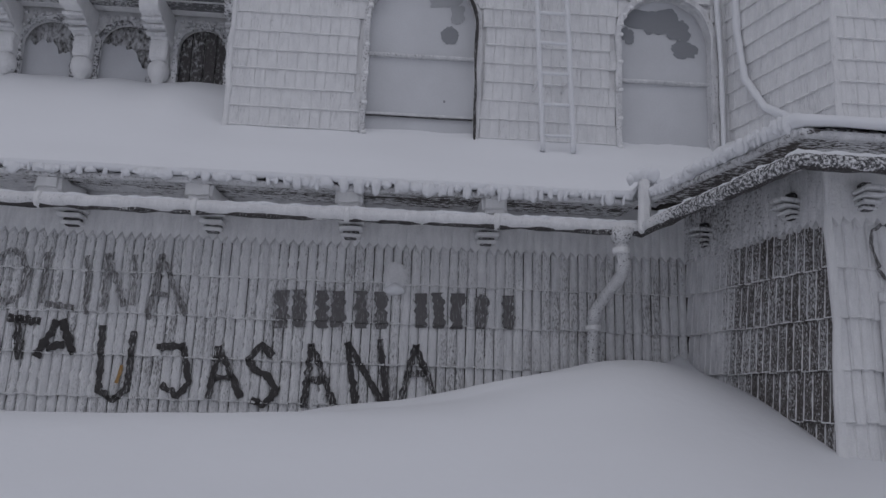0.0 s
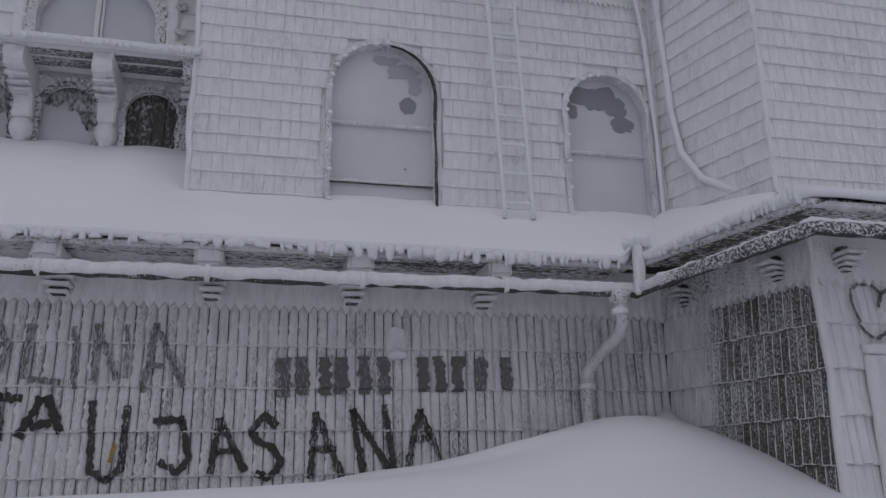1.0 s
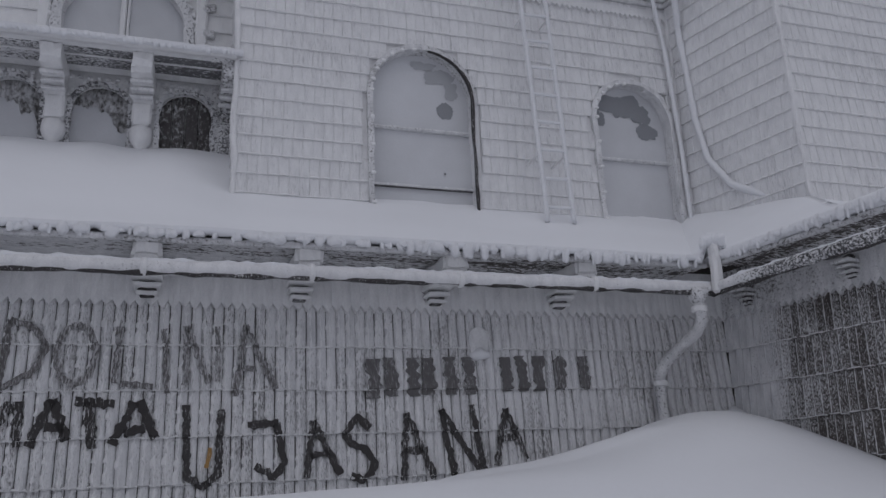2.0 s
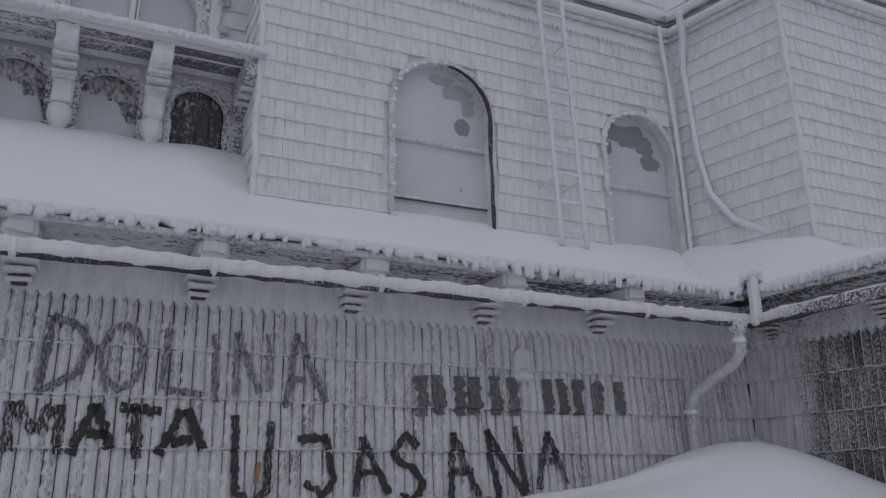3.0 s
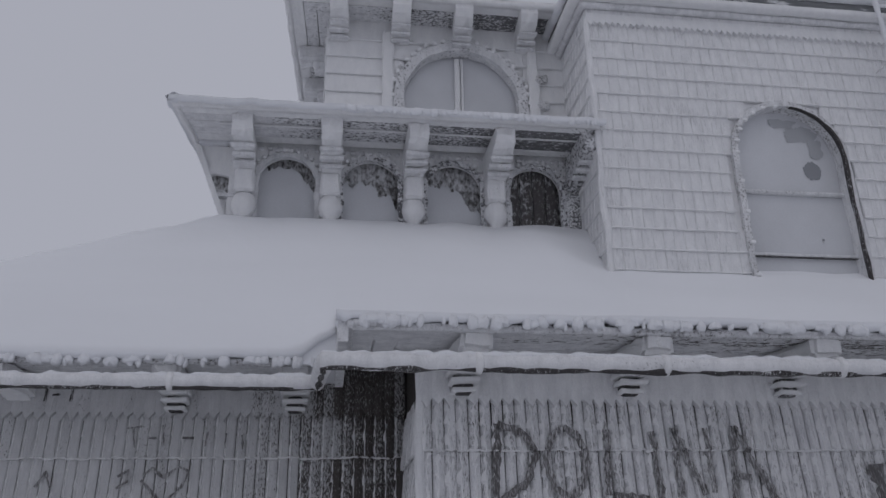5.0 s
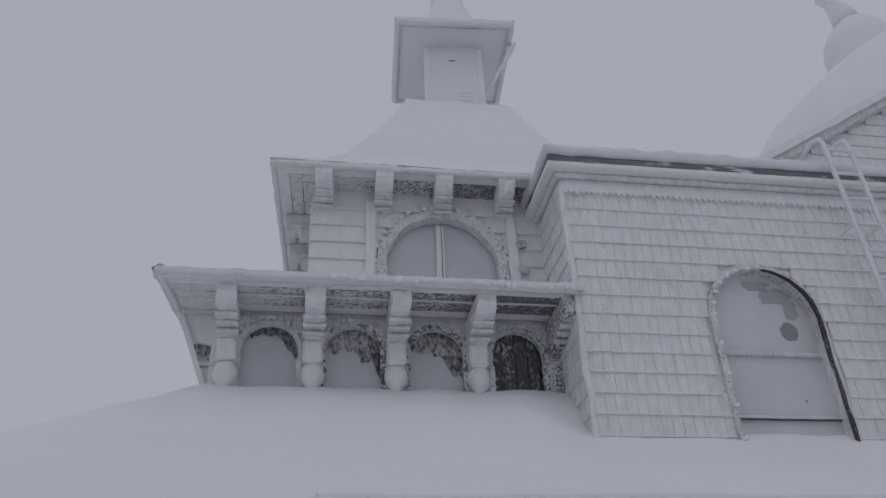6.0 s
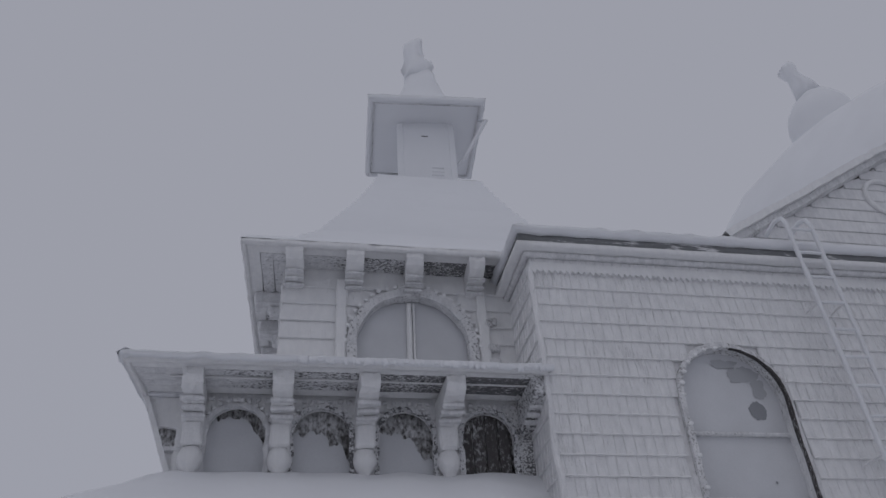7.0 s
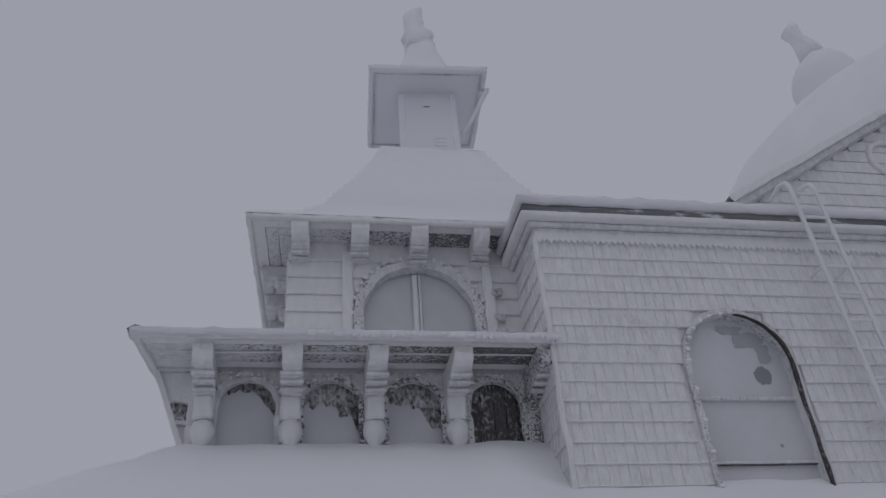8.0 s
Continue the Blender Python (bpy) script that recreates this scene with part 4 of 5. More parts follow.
    for y in steps(1.45, 4.3, 0.08):
        d = 0.02 * noise.noise(Vector((3, y * 5, 0)))
        rows.append([bm.verts.new(v) for v in ((lean(y) + 0.09, y, 5.84), (lean(y) - 0.02, y, 5.79 + d), (lean(y) - 0.04, y, 5.835), (lean(y) + 0.02, y, 5.88), (lean(y) + 0.4, max(y, 1.9), 5.94), (-3.6, max(y, 2.6), 6.05))])
    for u, v in zip(rows, rows[1:]):
        for k in range(5):
            bm.faces.new((u[k], v[k], v[k + 1], u[k + 1]))
    rough_box(bm, -4.885, -4.78, 1.455, 1.60, 5.80, 5.875, 0.05, 0.010)
    bmesh.ops.recalc_face_normals(bm, faces=bm.faces[:])
    smooth(part("roof_snow", bm, LUMP, root, "ragged rime and snow along the eave"))


gallery()

# ---- tower and lantern ----
M_FRAME = rimed("pocked_frame", 0.68, wood=HAZED_WOOD, grain=36, soft=0.05, patch=0.3, zones=(("X", -1.9, -1.3, -0.22),))
CX, CY = -1.90, 4.10
TW = 1.74


def tower():
    root = thing("tower", "square shingled tower white with rime, flared roof and lantern", "tower")
    f = CY - TW
    x0 = CX - TW
    win = (-2.93, -1.74, 6.0, 7.12)
    # walls with the arched opening
    bm = bmesh.new()

    def face(poly):
        slab(bm, [(x, f + 0.02, z) for x, z in poly], [(x, f + 0.22, z) for x, z in poly])
    face([(x0, 4.5), (win[0], 4.5), (win[0], 7.6), (x0, 7.6)])
    face([(win[1], 4.5), (CX + TW, 4.5), (CX + TW, 7.6), (win[1], 7.6)])
    face([(win[0], 4.5), (win[1], 4.5), (win[1], 6.0), (win[0], 6.0)])
    pts = arc_pts((win[0] + win[1]) / 2, win[3], (win[1] - win[0]) / 2, 14)
    for (ua, za), (ub, zb) in zip(pts, pts[1:]):
        face([(ua, za), (ub, zb), (ub, 7.6), (ua, 7.6)])
    box(bm, x0 + 0.02, x0 + 0.2, f + 0.22, CY + TW, 4.5, 7.6)
    box(bm, CX + TW - 0.2, CX + TW, f + 0.22, CY + TW, 4.5, 7.6)
    box(bm, x0 + 0.2, CX + TW - 0.2, CY + TW - 0.2, CY + TW, 4.5, 7.6)
    bmesh.ops.recalc_face_normals(bm, faces=bm.faces[:])
    w = part("wall", bm, M_TRIMW, root)
    rows = [(5.95 + 0.2 * k, 0.2) for k in range(7)]
    ku = clear_of([(win[0] - 0.05, win[1] + 0.05, 5, win[3] + 0.05)], x0)
    shingles(w, (x0, f), (CX + TW, f), rows, 0.15, (M_TRIMW, M_RIB), keep=ku, rib=0, lip=0.010, proud=0.008, bulge=0.0, gap=0.0, loose=0.2)
    shingles(w, (x0, CY + TW), (x0, f), rows, 0.15, (M_TRIMW, M_RIB), rib=0, lip=0.010, proud=0.008, bulge=0.0, gap=0.0, loose=0.2)
    # window
    wd = thing("tower_window", "", "")
    wd.parent = root
    wd.name = "window"
    bm = bmesh.new()
    poly = [(win[0], win[2])] + pts + [(win[1], win[2])]
    slab(bm, [(x, f + 0.12, z) for x, z in poly], [(x, f + 0.14, z) for x, z in poly])
    bmesh.ops.recalc_face_normals(bm, faces=bm.faces[:])
    part("pane", bm, M_WINGLASS, wd)
    bm = bmesh.new()
    ring(bm, outline(win[0], win[1], win[2], win[3], 0.07, 22), outline(win[0], win[1], win[2], win[3], -0.03, 22), f - 0.03, f + 0.1, 0.022)
    part("window_frame", bm, M_FRAME, wd, "thick arched frame pitted with rime")
    for k, (px, pz) in enumerate(arc_pts((win[0] + win[1]) / 2, win[3] + 0.085, (win[1] - win[0]) / 2 + 0.085, 24)):
        bm = bmesh.new()
        rough_box(bm, px - 0.022, px + 0.022, f - 0.05, f - 0.01, pz - 0.022, pz + 0.022, 0.05, 0.014, seed=k)
        part("knob", bm, M_TRIMW, wd)
    bm = bmesh.new()
    rough_box(bm, -2.39, -2.335, f + 0.07, f + 0.115, 6.0, 7.06, 0.1, 0.008)
    rough_box(bm, -2.325, -2.30, f + 0.08, f + 0.115, 6.0, 7.06, 0.1, 0.006)
    part("mullion", bm, M_TRIMW, wd)
    for x in (-3.06, -1.60):
        bm = bmesh.new()
        rough_box(bm, x - 0.055, x + 0.055, f - 0.05, f + 0.02, 6.0, 7.25, 0.1, 0.012, seed=x)
        part("pilaster", bm, M_TRIMW, root)
    for x in (-1.52,):
        for z in (6.28, 6.45, 6.75):
            bm = bmesh.new()
            rough_box(bm, x - 0.06, x + 0.06, f - 0.07, f, z, z + 0.09, 0.05, 0.015, seed=z)
            part("step", bm, M_TRIM, root)
    # eave
    E = 2.14
    for i in range(4):
        bm = bmesh.new()
        a = E - 0.03 - 0.125 * i
        run(bm, [(CX - a, CY + a), (CX - a, CY - a), (CX + a, CY - a)], [(0, 7.37), (0, 7.40), (-0.118, 7.40), (-0.118, 7.37)], 0, 0.004, 0.2)
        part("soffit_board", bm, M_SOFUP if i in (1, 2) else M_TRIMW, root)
    bm = bmesh.new()
    run(bm, [(CX - E, CY + E), (CX - E, CY - E), (CX + E, CY - E)], [(0.025, 7.36), (0.03, 7.42), (-0.03, 7.43), (-0.03, 7.36)], 0, 0.012, 0.1)
    smooth(part("fascia", bm, M_TRIMW, root))
    for i, x in enumerate((-3.54, -2.94, -2.33, -1.68)):
        bm = bmesh.new()
        prof = [(f - 0.40, 7.38), (f - 0.41, 7.30), (f - 0.36, 7.24), (f - 0.28, 7.215), (f - 0.20, 7.18), (f - 0.10, 7.15), (f + 0.02, 7.12), (f + 0.02, 7.38)]
        slab(bm, [(x - 0.085, y, z) for y, z in prof], [(x + 0.085, y, z) for y, z in prof])
        bmesh.ops.subdivide_edges(bm, edges=[e for e in bm.edges if abs(e.verts[0].co.x - e.verts[1].co.x) > 0.1], cuts=3)
        for v in bm.verts:
            v.co += noise.noise_vector(v.co * 16 + Vector((i, 0, 0))) * 0.02
        bmesh.ops.recalc_face_normals(bm, faces=bm.faces[:])
        b = part("bracket", bm, M_TRIMW, root)
        for k, (yy, zz) in enumerate(((f - 0.24, 7.19), (f - 0.15, 7.155), (f - 0.07, 7.13))):
            bm = bmesh.new()
            rough_box(bm, x - 0.095, x + 0.095, yy - 0.03, yy + 0.03, zz - 0.02, zz + 0.004, 0.05, 0.008, seed=k + i)
            part("scroll", bm, M_POCK, b)
    for i, y in enumerate((2.9, 3.5, 4.1)):
        bm = bmesh.new()
        rough_box(bm, x0 - 0.34, x0, y - 0.085, y + 0.085, 7.2, 7.38, 0.07, 0.02, seed=i)
        rough_box(bm, x0 - 0.18, x0, y - 0.08, y + 0.08, 7.1, 7.2, 0.07, 0.02, seed=i)
        part("bracket", bm, M_POCK, root)
    # flared roof in courses
    prof = [(2.17, 7.42), (2.0, 7.56), (1.66, 7.82), (1.42, 8.12), (1.22, 8.50), (1.02, 8.88), (0.84, 9.28), (0.68, 9.68)]
    bm = bmesh.new()
    courses = []
    for (ra, za), (rb, zb) in zip(prof, prof[1:]):
        n = 3
        for k in range(n):
            s, t = k / n, (k + 1) / n
            courses.append((ra + (rb - ra) * s, za + (zb - za) * s))
            courses.append((ra + (rb - ra) * t + 0.026, za + (zb - za) * t + 0.002))
    rings = []
    for r, z in courses:
        ringv = []
        for sx, sy in ((-1, -1), (1, -1), (1, 1), (-1, 1)):
            for j in range(10):
                a = Vector((sx, sy))
                b = {(-1, -1): Vector((1, -1)), (1, -1): Vector((1, 1)), (1, 1): Vector((-1, 1)), (-1, 1): Vector((-1, -1))}[(sx, sy)]
                q = a.lerp(b, j / 10)
                v = Vector((CX + q.x * r, CY + q.y * r, z))
                v += noise.noise_vector(v * 5) * 0.008
                ringv.append(bm.verts.new(v))
        rings.append(ringv)
    for u, v in zip(rings, rings[1:]):
        for k in range(len(u)):
            bm.faces.new((u[k], u[(k + 1) % len(u)], v[(k + 1) % len(u)], v[k]))
    part("roof", bm, SNOW, root, "flared roof in snowed-over courses")
    # the tower stands a little askew of the nave
    for ob in [o for o in root.children_recursive if o.data is not None and o.data.users == 1]:
        for v in ob.data.vertices:
            if ob.parent is w and ob.name.startswith("shingle"):
                continue
            v.co.x += 0.05 * max(0.0, v.co.y - 1.9)
    # lantern
    LX = CX + 0.136
    lan = thing("lantern", "", "")
    lan.parent = root
    h = 0.37
    bm = bmesh.new()
    rough_box(bm, LX - h, LX + h, CY - h, CY + h, 9.7, 11.08, 0.15, 0.012)
    part("body", bm, M_THICK, lan)
    bm = bmesh.new()
    rough_box(bm, LX - h - 0.02, LX + h + 0.02, CY - h - 0.035, CY - h + 0.03, 9.84, 10.94, 0.12, 0.012)
    part("rime_crust", bm, M_THICK, lan, "even crust of rime over the louvres")
    for j in range(4):
        bm = bmesh.new()
        rough_box(bm, LX + 0.05, LX + 0.24, CY - h - 0.046, CY - h, 9.92 + 0.07 * j, 9.955 + 0.07 * j, 0.08, 0.006, seed=j)
        part("louvre", bm, M_THICK, lan)
    bm = bmesh.new()
    rough_box(bm, LX - 0.07, LX + 0.03, CY - h - 0.045, CY - h, 10.74, 10.755, 0.05, 0.01)
    part("bare_slot", bm, M_HALF, lan, "slot of bare dark wood")
    for sx in (-1, 1):
        bm = bmesh.new()
        rough_box(bm, LX + sx * h - 0.05, LX + sx * h + 0.05, CY - h - 0.05, CY - h + 0.05, 9.85, 11.0, 0.12, 0.012, seed=sx)
        part("post", bm, M_THICK, lan)
    bm = bmesh.new()
    rough_box(bm, LX - 0.64, LX + 0.64, CY - 0.64, CY + 0.64, 9.66, 9.74, 0.12, 0.01)
    part("sill", bm, M_TRIM, lan)
    L = 0.81
    bm = bmesh.new()
    box(bm, LX - L, LX + L, CY - L, CY + L, 11.05, 11.08)
    part("soffit", bm, M_THICK, lan)
    bm = bmesh.new()
    loop = [(LX - L, CY + L), (LX - L, CY - L), (LX + L, CY - L), (LX + L, CY + L), (LX - L, CY + L)]
    run(bm, loop, [(0.03, 11.04), (0.04, 11.12), (-0.04, 11.12), (-0.04, 11.03)], 0, 0.012, 0.1)
    smooth(part("fascia", bm, M_THICK, lan))
    bm = bmesh.new()
    run(bm, loop, [(-0.045, 11.03), (-0.045, 11.046), (-0.062, 11.046), (-0.062, 11.03)], 0, 0.002, 0.2)
    part("bead", bm, M_TRIM, lan)
    bm = bmesh.new()
    rings = []
    for r, z in ((L - 0.05, 11.085), (L + 0.03, 11.10), (L, 11.16), (0.60, 11.34), (0.42, 11.62), (0.33, 11.92), (0.26, 12.2), (0.21, 12.45)):
        ringv = []
        for k in range(20):
            a = 2 * math.pi * k / 20
            sq = max(abs(math.cos(a)), abs(math.sin(a)))
            e = 1 / sq if r > 0.5 else 1 + (1 / sq - 1) * (r / 0.5)
            v = Vector((LX + r * e * math.cos(a), CY + r * e * math.sin(a), z))
            v += noise.noise_vector(v * 5) * 0.02
            ringv.append(bm.verts.new(v))
        rings.append(ringv)
    for u, v in zip(rings, rings[1:]):
        for k in range(20):
            bm.faces.new((u[k], u[(k + 1) % 20], v[(k + 1) % 20], v[k]))
    bm.faces.new(rings[-1])
    bm.faces.new(rings[0][::-1])
    smooth(part("roof", bm, SNOW, lan))
    bm = bmesh.new()
    pts = [(LX, CY, 12.3), (LX - 0.01, CY, 12.5), (LX - 0.03, CY, 12.66), (LX - 0.07, CY, 12.82), (LX - 0.09, CY, 13.0), (LX - 0.07, CY, 13.15), (LX - 0.02, CY, 13.27), (LX + 0.05, CY, 13.38)]
    tube(bm, pts, [0.24, 0.25, 0.23, 0.17, 0.165, 0.15, 0.10, 0.04], 14, 0.5)
    tube(bm, [(LX + 0.1, CY, 12.55), (LX + 0.18, CY, 12.72), (LX + 0.19, CY, 12.84)], [0.10, 0.08, 0.03], 9, 0.5)
    smooth(part("finial", bm, SNOW, lan, "finial swollen with wind-blown rime"))
    bm = bmesh.new()
    tube(bm, [(LX + L - 0.02, CY - L + 0.3, 10.99), (LX + L + 0.02, CY - L + 0.05, 10.75), (LX + 0.55, CY - L + 0.4, 10.35), (LX + h, CY - h + 0.1, 10.2)], 0.03, 6, 0.4)
    smooth(part("loose_cable", bm, M_THICK, lan, "cable fat with rime"))
    pivot = Matrix.Translation((LX, CY, 0))
    lan.matrix_basis = pivot @ Matrix.Rotation(-0.075, 4, "Z") @ pivot.inverted()


tower()

# ---- gable and domes behind ----


def far_gable():
    root = thing("crossing_gable", "rimed shingle gable with a round medallion", "gable")
    y = 4.5
    bm = bmesh.new()
    slab(bm, [(3.6, y, 7.0), (13, y, 7.0), (13, y, 11.0), (9.6, y, 13.6), (3.6, y, 9.95)], [(3.6, y + .3, 7.0), (13, y + .3, 7.0), (13, y + .3, 11.0), (9.6, y + .3, 13.6), (3.6, y + .3, 9.95)])
    bmesh.ops.recalc_face_normals(bm, faces=bm.faces[:])
    part("wall", bm, M_TRIMW, root)
    for k in range(18):
        z = 8.0 + 0.24 * k
        xa = max(3.6, 3.6 + (z - 9.95) / 3.65 * 6.0 + 0.1) if z > 9.95 else 3.6
        bm = bmesh.new()
        rough_box(bm, xa, 11, y - 0.03, y + 0.01, z, z + 0.225, 0.4, 0.008, seed=k)
        part("course", bm, M_UP, root)
    d = Vector((6.0, 0, 3.65)).normalized()
    up = Vector((-d.z, 0, d.x))
    for a, b, out, mat in ((0.0, 0.10, 0.22, M_TRIM), (0.104, 0.22, 0.30, M_TRIMW)):
        bm = bmesh.new()
        p, q = Vector((3.0, 0, 9.6)), Vector((9.9, 0, 13.8))
        pts = line(p, q, 0.15)
        rows = []
        for v in pts:
            rows.append([bm.verts.new(v + up * h + Vector((0, yy, 0)) + noise.noise_vector(v * 6) * 0.02) for h, yy in ((a, y - out), (b, y - out), (b, y + .3), (a, y + .3))])
        for u, v in zip(rows, rows[1:]):
            for k in range(4):
                bm.faces.new((u[k], v[k], v[(k + 1) % 4], u[(k + 1) % 4]))
        bmesh.ops.recalc_face_normals(bm, faces=bm.faces[:])
        part("rake_board", bm, mat, root)
    bm = bmesh.new()
    pts = [(6.3 + 0.36 * math.cos(a), y - 0.05, 10.95 + 0.36 * math.sin(a)) for a in [2 * math.pi * k / 24 for k in range(25)]]
    tube(bm, pts, 0.045, 8, 0.3)
    smooth(part("medallion", bm, M_TRIMW, root))


far_gable()


def dome(name, centre, profile, label, sides=32, group=""):
    root = thing(name, label, "dome", group)
    bm = bmesh.new()
    lathe(bm, profile, centre, sides)
    for v in bm.verts:
        v.co += noise.noise_vector(v.co * 2.2) * 0.07
    smooth(part("shell", bm, SNOW, root))
    return root


dome("main_dome", (14.0, 9.5, 0), [(7.6, 9), (7.5, 12.5), (7.15, 14.0), (6.45, 15.3), (5.4, 16.3), (4.0, 16.9), (2.8, 17.2), (1.6, 17.4), (0.5, 17.5)], "great snow-white dome fading into fog")
d2 = dome("small_cupola", (10.0, 8.6, 0), [(0.95, 15.5), (0.8, 16.7), (0.85, 16.95), (0.9, 17.3), (0.84, 17.65), (0.66, 17.95), (0.42, 18.2), (0.3, 18.4), (0.26, 18.7)], "small rimed cupola with a crooked finial", 20)
bm = bmesh.new()
tube(bm, [(9.95, 8.6, 18.3), (9.85, 8.6, 18.7), (9.7, 8.6, 19.05), (9.58, 8.6, 19.25), (9.7, 8.6, 19.42), (9.85, 8.6, 19.6)], [0.34, 0.28, 0.2, 0.26, 0.2, 0.03], 10, 0.25)
bmesh.ops.recalc_face_normals(bm, faces=bm.faces[:])
smooth(part("finial", bm, SNOW, d2))

# ---- snow clots under the eaves ----


def clots(parent_label, pts_from, pts_to, size, seed):
    """Hanging knobs of snow under a roof edge; each is a thing of the row."""
    rnd = random.Random(seed)
    a, b = Vector(pts_from), Vector(pts_to)
    root = thing("snow_fringe", parent_label, "snow", kind="structure")
    u = 0.0
    L = (b - a).length
    while u < L:
        p = a.lerp(b, u / L)
        r = size * rnd.choice((0.009, 0.013, 0.016, 0.021, 0.03))
        h = size * rnd.uniform(0.012, 0.06) * (1.15 if p.x > -0.3 and p.y < 0 else 0.65)
        bm = bmesh.new()
        lathe(bm, [(r * 0.9, 0.03), (r * 1.1, 0.0), (r * 1.05, -h * 0.5), (r * 0.75, -h * 0.85), (r * 0.25, -h)], p, 7)
        for v in bm.verts:
            v.co.x = p.x + (v.co.x - p.x) * (1 + 0.5 * (noise.noise(p * 3) > 0.1))
            v.co += noise.noise_vector(v.co * 26) * 0.013 * size
        bmesh.ops.recalc_face_normals(bm, faces=bm.faces[:])
        smooth(part("clot", bm, LUMP, root))
        u += r * 2 + size * rnd.choice((-0.008, -0.006, -0.004, 0.0, 0.012, 0.03)) * (1 if p.x > -0.3 else 2.4)


clots("fringe of small snow knobs hanging from the eave", (-3.36, -0.60, 3.402), (1.9, -0.60, 3.402), 1.0, 3)
clots("fringe of small snow knobs on the annex eave", (1.97, -0.72, 3.42), (2.22, -2.0, 3.44), 0.9, 4)
clots("fringe of small snow knobs over the recess", (-6.2, 0.33, 3.41), (-3.6, 0.33, 3.41), 1.1, 5)
clots("ragged rime fringe along the gallery eave", (-3.4, 1.46, 5.82), (-1.3, 1.46, 5.82), 1.0, 6)

# ---- downpipe, valley post, conduits ----


def downpipe():
    root = thing("downpipe", "rime-crusted downpipe with a double bend, foot in the drift", "downpipe")
    pts = [(1.80, -0.60, 3.15), (1.81, -0.60, 3.06), (1.83, -0.58, 2.98), (1.83, -0.50, 2.91), (1.80, -0.32, 2.83), (1.76, -0.16, 2.74), (1.745, -0.10, 2.66), (1.74, -0.10, 2.5), (1.74, -0.10, 1.7)]
    dense = []
    for a, b in zip(pts, pts[1:]):
        dense += line(a, b, 0.035)[:-1]
    dense.append(Vector(pts[-1]))
    bm = bmesh.new()
    tube(bm, dense, [0.040 + 0.008 * noise.noise(p * 9) for p in dense], 12, 0.15)
    smooth(part("pipe", bm, M_PIPE, root))
    for z, x, y in ((3.05, 1.80, -0.6), (2.60, 1.743, -0.1)):
        bm = bmesh.new()
        lathe(bm, [(0.045, -0.02), (0.055, -0.015), (0.055, 0.015), (0.045, 0.02)], (x, y, z), 12)
        part("collar", bm, M_TRIMW, root)
    bm = bmesh.new()
    lathe(bm, [(0.045, -0.05), (0.07, 0.0), (0.085, 0.05), (0.05, 0.06)], (1.80, -0.60, 3.14), 12)
    smooth(part("funnel", bm, M_PIPE, root))


downpipe()


def valley_post():
    root = thing("valley_post", "stub post in the roof valley capped with snow", "post")
    bm = bmesh.new()
    rough_box(bm, 1.90, 1.97, -0.70, -0.63, 3.15, 3.52, 0.05, 0.012)
    part("post", bm, M_TRIMW, root)
    bm = bmesh.new()
    for k, (dx, dy, dz, r) in enumerate(((-0.05, 0, 3.53, 0.045), (0.0, 0.01, 3.55, 0.055), (0.055, -0.01, 3.54, 0.045), (0.09, 0.0, 3.50, 0.03), (-0.085, 0.0, 3.50, 0.03))):
        lathe(bm, [(r * math.sin(a), -r * math.cos(a)) for a in (0.3, 0.8, 1.3, 1.8, 2.3, 2.85)], (1.935 + dx, -0.665 + dy, dz), 10)
    for v in bm.verts:
        v.co += noise.noise_vector(v.co * 20) * 0.018
    smooth(part("cap", bm, LUMP, root, "cap of clotted snow"))


valley_post()


def conduit(name, pts, r, label):
    bm = bmesh.new()
    dense = []
    for a, b in zip(pts, pts[1:]):
        dense += line(a, b, 0.06)[:-1]
    dense.append(Vector(pts[-1]))
    tube(bm, dense, [r * (1 + 0.25 * noise.noise(p * 5)) for p in dense], 10, 0.2)
    tagged(smooth(part(name, bm, M_THICK, None)), label, "cable")


conduit("drain_cable", [(3.20, 1.05, 7.16), (3.38, 1.22, 7.0), (3.48, 1.38, 6.7), (3.50, 1.36, 6.1), (3.49, 1.32, 5.6), (3.50, 1.22, 5.1), (3.58, 1.02, 4.75), (3.72, 0.72, 4.52)], 0.035, "thick hanging cable swollen with rime, bent at its foot")
conduit("drain_pipe", [(3.18, 1.36, 7.16), (3.30, 1.48, 6.9), (3.36, 1.50, 6.5), (3.40, 1.50, 5.4), (3.40, 1.50, 4.4)], 0.024, "thin drainpipe in the wall corner under rime")

# ---- plaque ----
plaque = thing("wall_plaque", "small arched plaque under rime, snow heaped on its sill", "plaque")
bm = bmesh.new()
poly = [(0.30, 2.82)] + arc_pts(0.365, 3.00, 0.065, 10) + [(0.43, 2.82)]
slab(bm, [(x, -0.026, z) for x, z in poly], [(x, -0.005, z) for x, z in poly])
bmesh.ops.recalc_face_normals(bm, faces=bm.faces[:])
part("plate", bm, M_LOW, plaque)
bm = bmesh.new()
ring(bm, outline(0.30, 0.43, 2.86, 3.0, 0.012, 12), outline(0.30, 0.43, 2.86, 3.0, 0.0, 12), -0.034, -0.01, 0.004)
part("rim", bm, M_LOW, plaque)
bm = bmesh.new()
lathe(bm, [(0.03, -0.04), (0.075, -0.02), (0.07, 0.01), (0.045, 0.035), (0.015, 0.05)], (0.365, -0.02, 2.815), 14)
for v in bm.verts:
    v.co.y = -0.02 + (v.co.y + 0.02) * 0.5
    v.co += noise.noise_vector(v.co * 12) * 0.015
smooth(part("snow_cap", bm, LUMP, plaque))

# ---- words scraped into the rime ----


